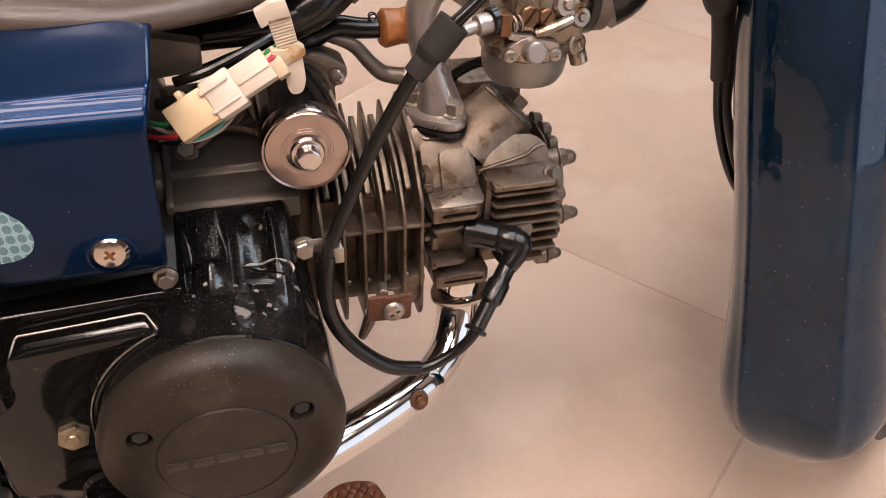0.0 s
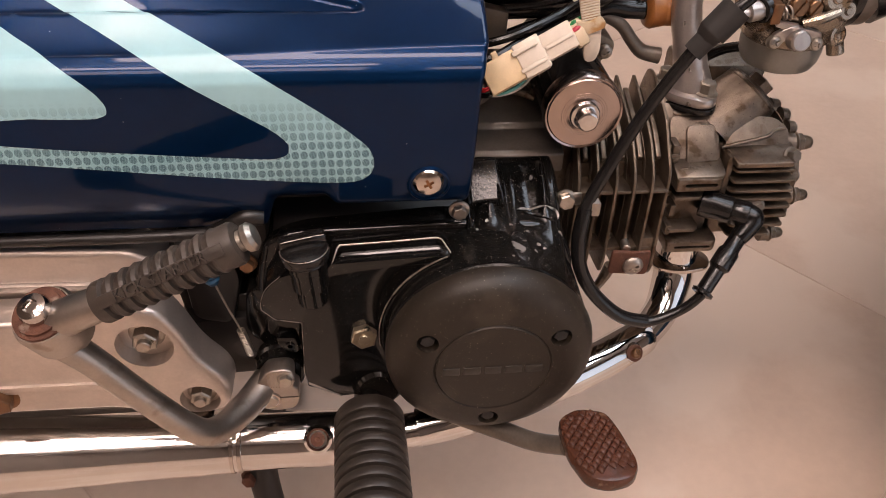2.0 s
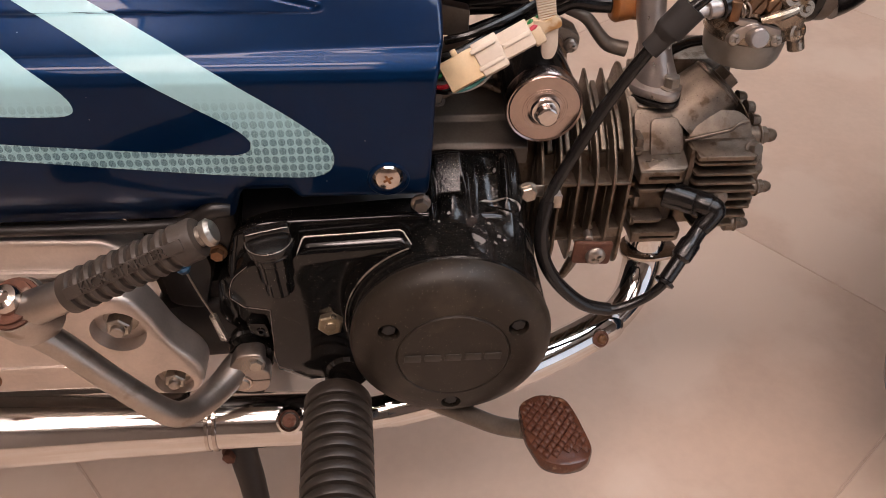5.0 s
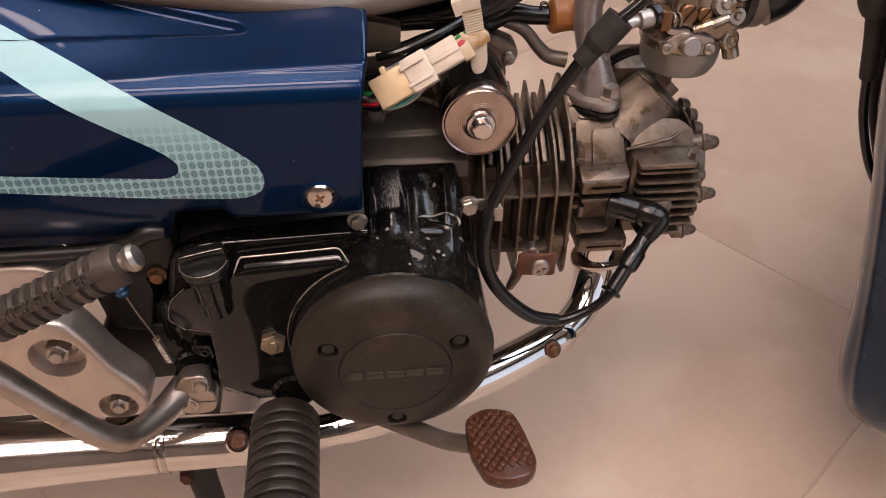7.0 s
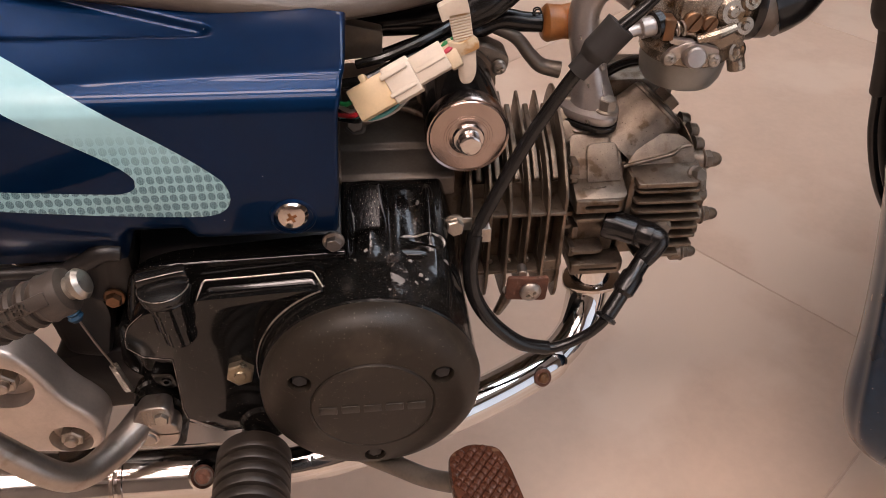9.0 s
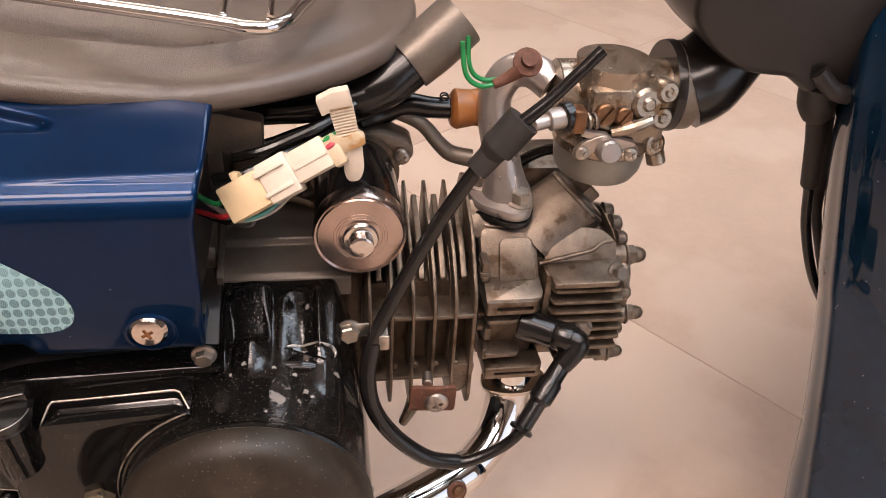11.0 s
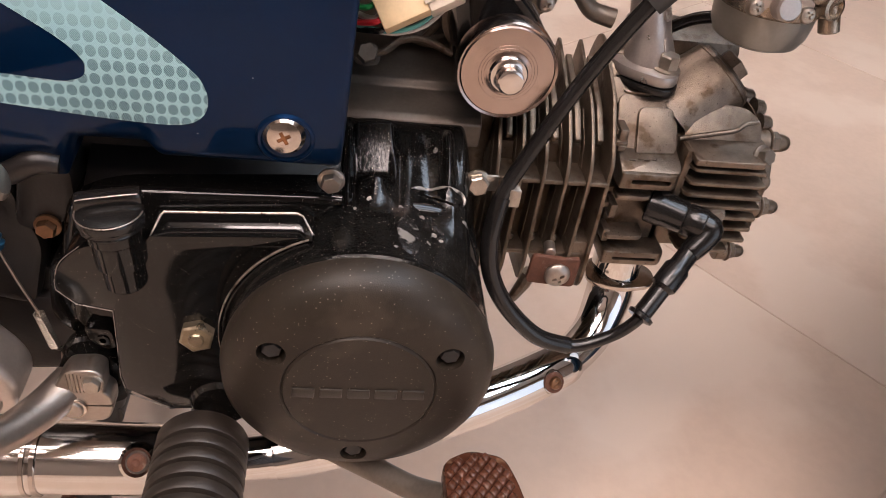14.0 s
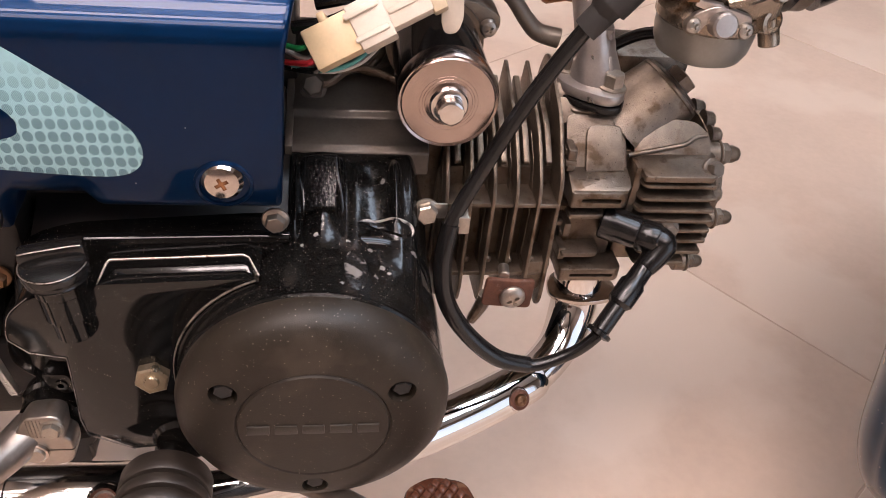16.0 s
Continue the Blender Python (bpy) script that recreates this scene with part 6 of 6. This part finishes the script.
part("wire", tube([(-0.010, -0.038, 0.4120), (0.006, -0.0425, 0.4125), (0.019, -0.0395, 0.4155), (0.028, -0.034, 0.422)], 0.0009, 8), WHITE, plug)
part("wire_guard", box(0.0535, 0.0600, -0.0085, 0.0065, -0.005, 0.004, 0.001, CM), TIE, plug)

band = part("strap", prism([(0.0464, 0.4683), (0.0572, 0.4706), (0.0599, 0.4551), (0.0501, 0.4528)], "xz", -0.0360, -0.0385, 0.0006), TIE, bike, "yellowed ribbed plastic strap holding a connector")
part("strap_head", prism(rounded([(0.0408, 0.4728), (0.0479, 0.4767), (0.0551, 0.4781), (0.0572, 0.4703), (0.0464, 0.4683), (0.0473, 0.4671), (0.0434, 0.4652)], 0.0008), "xz", -0.0345, -0.0400, 0.0006), IVORY, band, "pale strap head")
part("buckle", prism(rounded([(0.0462, 0.4548), (0.0535, 0.4540), (0.0586, 0.4573), (0.0625, 0.4546), (0.0628, 0.4511), (0.0606, 0.4499), (0.0543, 0.4472), (0.0527, 0.4437), (0.0503, 0.4434)], 0.0012), "xz", -0.0350, -0.0405, 0.0008), TIE, band, "browned buckle")
part("tail", prism(rounded([(0.0520, 0.4500), (0.0612, 0.4509), (0.0623, 0.4370), (0.0601, 0.4307), (0.0548, 0.4303), (0.0529, 0.4346)], [0.001, 0.001, 0.003, 0.004, 0.004, 0.003]), "xz", -0.0372, -0.0392, 0.0006), IVORY, band, "pale rounded tail of the strap")
STRAP = Vector((0.0464, 0, 0.4683)), Vector((0.0572, 0, 0.4706)), Vector((0.0599, 0, 0.4551)), Vector((0.0501, 0, 0.4528))
for i in range(9):
    f = (i + 1.5) / 10.5
    a, b = STRAP[0].lerp(STRAP[3], f), STRAP[1].lerp(STRAP[2], f)
    part("tooth", rod((a.x, -0.0386, a.z), (b.x, -0.0386, b.z), 0.0005, 8, 0.0002), IVORY, band)

green = part("earth_lead", tube([(0.112, 0.0, 0.484), (0.1135, -0.001, 0.4715), (0.1165, -0.002, 0.4650), (0.1230, -0.002, 0.4615), (0.1305, -0.001, 0.4625)], 0.0013, 10), GREEN, bike, "green earth wire with a rusty eyelet")
part("second_wire", tube([(0.115, 0.002, 0.486), (0.1160, 0.0, 0.4735), (0.1190, 0.0, 0.4670), (0.1245, 0.0, 0.4640), (0.1310, 0.001, 0.4640)], 0.0012, 10), GREEN, green)
part("eyelet", joined(tube([(0.1290, -0.001, 0.4620), (0.1360, 0.0, 0.4650), (0.1420, 0.0, 0.4690)], [0.0026, 0.0030, 0.0040], 12), lathe([(0.0075, 0), (0.0075, 0.002), (0.004, 0.003), (0.004, 0.006), (0, 0.006)], (0.1460, 0.002, 0.4720), (0, -0.7, 0.7), 20)), RUST, green, "rusty eyelet and bolt")

# steering stem cover
stem = part("stem_cover", joined(
    prism(rounded([(0.225, 0.56), (0.225, 0.495), (0.243, 0.4780), (0.262, 0.4680), (0.286, 0.4655), (0.298, 0.4570), (0.318, 0.4480), (0.333, 0.4520), (0.347, 0.464), (0.42, 0.475), (0.42, 0.56)], [0, 0.01, 0.006, 0.006, 0.004, 0.004, 0.008, 0.008, 0.006, 0, 0]), "xz", 0.055, -0.006, 0.005, 3),
    tube([(0.300, -0.006, 0.4700), (0.312, -0.010, 0.4600), (0.328, -0.011, 0.4600), (0.345, -0.008, 0.472)], 0.005, 12)), FRAME, bike, "black steering stem cover")


# front wheel and mudguard
ctl = part("control_cable", tube([(0.311, 0.002, 0.452), (0.325, 0.010, 0.420), (0.338, 0.018, 0.385), (0.348, 0.018, 0.350), (0.364, 0.012, 0.312), (0.390, 0.004, 0.275)], 0.0033, 12), HOSE, bike, "black control cables with rubber sleeves")
part("sleeve", tube([(0.3135, 0.0035, 0.446), (0.325, 0.010, 0.420), (0.3380, 0.018, 0.386)], 0.0056, 16), RUBBER, ctl)
part("boot", tube([(0.308, 0.000, 0.462), (0.312, 0.003, 0.449), (0.3165, 0.005, 0.440)], [0.0105, 0.0105, 0.0085], 18), RUBBER, ctl)
part("second_cable", tube([(0.326, 0.010, 0.455), (0.340, 0.022, 0.420), (0.354, 0.032, 0.385), (0.364, 0.034, 0.35), (0.385, 0.030, 0.30)], [0.0062, 0.0060, 0.0050, 0.0033, 0.0033], 14), RUBBER, ctl)


# the forks are turned to the bike's left, which also leans the wheel
STEER = Matrix.Translation((0.360, -0.120, 0.195)) @ Matrix.Rotation(radians(38.4), 4, "Z") @ Matrix.Rotation(radians(-16.1), 4, "X") @ Matrix.Rotation(radians(1.7), 4, "Y") @ Matrix.Translation((-0.28, -0.025, -0.16))
WX, WY, WZ = 0.600, 0.025, 0.250


def turned(bm):
    bm.transform(STEER)
    return bm



wheel = part("front_wheel", turned(lathe([(0.205, -0.022), (0.2085, -0.027), (0.218, -0.0275), (0.222, -0.024), (0.222, 0.024), (0.218, 0.0275), (0.2085, 0.027), (0.205, 0.022), (0.205, -0.022)], (WX, WY, WZ), (0, 1, 0), 96)), CHROME, bike, "spoked front wheel with a dusty tyre")
tyre_prof = [(0.215, -0.020), (0.222, -0.0275), (0.238, -0.0335), (0.252, -0.0340), (0.2625, -0.0315), (0.2655, -0.0290), (0.2735, -0.0200), (0.2790, -0.0095), (0.2808, 0.0), (0.2790, 0.0095), (0.2735, 0.0200), (0.2655, 0.0290), (0.2625, 0.0315), (0.252, 0.0340), (0.238, 0.0335), (0.222, 0.0275), (0.215, 0.020), (0.215, -0.020)]
tyre = part("tyre", turned(lathe(tyre_prof, (WX, WY, WZ), (0, 1, 0), 160)), TYRE, wheel, "dusty black tyre with block tread")
part("sidewall_ridge", turned(joined(lathe([(0.2290, -0.0305), (0.2300, -0.0325), (0.2320, -0.0320)], (WX, WY, WZ), (0, 1, 0), 120), lathe([(0.2540, -0.0338), (0.2555, -0.0350), (0.2570, -0.0340)], (WX, WY, WZ), (0, 1, 0), 120))), TYRE, tyre)
bs = []
for i in range(110):
    a = 2 * math.pi * i / 110
    for side in (-1, 1):
        m = Matrix.Translation((WX, WY, WZ)) @ Matrix.Rotation(-a, 4, "Y") @ Matrix.Translation((0.2660, side * 0.0285, 0)) @ Matrix.Rotation(side * radians(-42), 4, "Z")
        b = bmesh.new()
        bmesh.ops.create_cube(b, size=1.0)
        b.transform(m @ Matrix.Diagonal((0.0030, 0.0160, 0.0105, 1)))
        bs.append(b)
    m = Matrix.Translation((WX, WY, WZ)) @ Matrix.Rotation(-a, 4, "Y") @ Matrix.Translation((0.2795, 0, 0)) @ Matrix.Rotation(radians(30), 4, "X")
    b = bmesh.new()
    bmesh.ops.create_cube(b, size=1.0)
    b.transform(m @ Matrix.Diagonal((0.0030, 0.0150, 0.0110, 1)))
    bs.append(b)
tagged(part("tread", turned(joined(*bs)), TYRE, tyre), "", "", "", "stuff")
part("hub", turned(lathe([(0.02, -0.05), (0.055, -0.045), (0.06, -0.02), (0.06, 0.03), (0.03, 0.05)], (WX, WY, WZ), (0, 1, 0), 40)), SATIN, wheel)
for i in range(18):
    a = 2 * math.pi * i / 18
    part("spoke", turned(rod((WX + 0.055 * math.cos(a + 0.5), WY - 0.03 + 0.055 * (i % 2), WZ + 0.055 * math.sin(a + 0.5)), (WX + 0.206 * math.cos(a), WY, WZ + 0.206 * math.sin(a)), 0.0016, 8, 0.0002)), CHROME, wheel)


def mudguard():
    """A U-shaped skin swept down the back of the wheel, flaring at its foot."""
    bm = bmesh.new()
    rows = []
    spine = spline([(0.345, 0.0, 0.560), (0.308, 0.0, 0.480), (0.2925, 0.0, 0.420), (0.2865, 0.0, 0.350), (0.2820, 0.0, 0.285), (0.2750, 0.0, 0.220), (0.2700, 0.0, 0.170), (0.2745, 0.0, 0.140), (0.2860, 0.0, 0.122)], 6)
    n = len(spine)
    for i, p in enumerate(spine):
        f = i / (n - 1)
        deep = 0.104 - 0.030 * ramp(f, 0.55, 0.8) - 0.052 * ramp(f, 0.8, 1.0)
        half = 0.0535 + 0.0045 * ramp(f, 0.45, 0.80) - 0.008 * ramp(f, 0.82, 0.96) - 0.020 * ramp(f, 0.9, 1.0)
        rise = 0.030 * ramp(f, 0.55, 1.0)
        row = []
        # the upper piece laps over the lower one
        half += 0.0009 * (1 - ramp(i, 19.0, 19.6))
        for j in range(73):
            a = -math.pi / 2 + math.pi * j / 72
            k = 1 - abs(math.cos(a)) ** 0.72
            row.append(bm.verts.new((p.x + deep * k - 0.0009 * (1 - ramp(i, 19.0, 19.6)), 0.025 + half * math.copysign(abs(math.sin(a)) ** 0.68, math.sin(a)), p.z + rise * k)))
            row[-1].co.x -= 0.0030 * (bell(a, 0.36, 0.09) + bell(a, -0.46, 0.09)) * ramp(f, 0.0, 0.2) * (1 - ramp(f, 0.75, 0.9))
        rows.append(row)
    for a, b in zip(rows, rows[1:]):
        for j in range(72):
            bm.faces.new((a[j], a[j + 1], b[j + 1], b[j]))
    bmesh.ops.recalc_face_normals(bm, faces=bm.faces)
    bmesh.ops.solidify(bm, geom=bm.faces[:], thickness=0.0022)
    return bm


guard = part("mudguard", turned(mudguard()), NAVY, bike, "glossy navy front mudguard with dust specks", 50)
part("fork_leg", turned(rod((0.440, 0.092, 0.52), (0.600, 0.075, 0.250), 0.016, 20)), FRAME, bike)
part("fork_leg", turned(rod((0.440, -0.042, 0.52), (0.600, -0.025, 0.250), 0.016, 20)), FRAME, bike)
part("reflector_edge", turned(tube([(0.300, -0.010, 0.1265), (0.306, -0.018, 0.132), (0.318, -0.024, 0.142)], 0.0013, 10)), BROWNPAD, guard, "brownish edge under the mudguard")


# ---- floor tiles, one by one ----
tile_mesh = bpy.data.meshes.new("tile")
tb = box(0, TILE_SIZE - 0.002, 0, TILE_SIZE - 0.002, -0.012, 0.0, 0.0008)
tb.to_mesh(tile_mesh)
tb.free()
tile_mesh.materials.append(TILE)
for i in range(8):
    for j in range(8):
        t = new("tile", tile_mesh)
        t.parent = floor
        t.matrix_parent_inverse = Matrix.Identity(4)
        t.location = (NA + i * TILE_SIZE + 0.001, MA + j * TILE_SIZE + 0.001, 0)
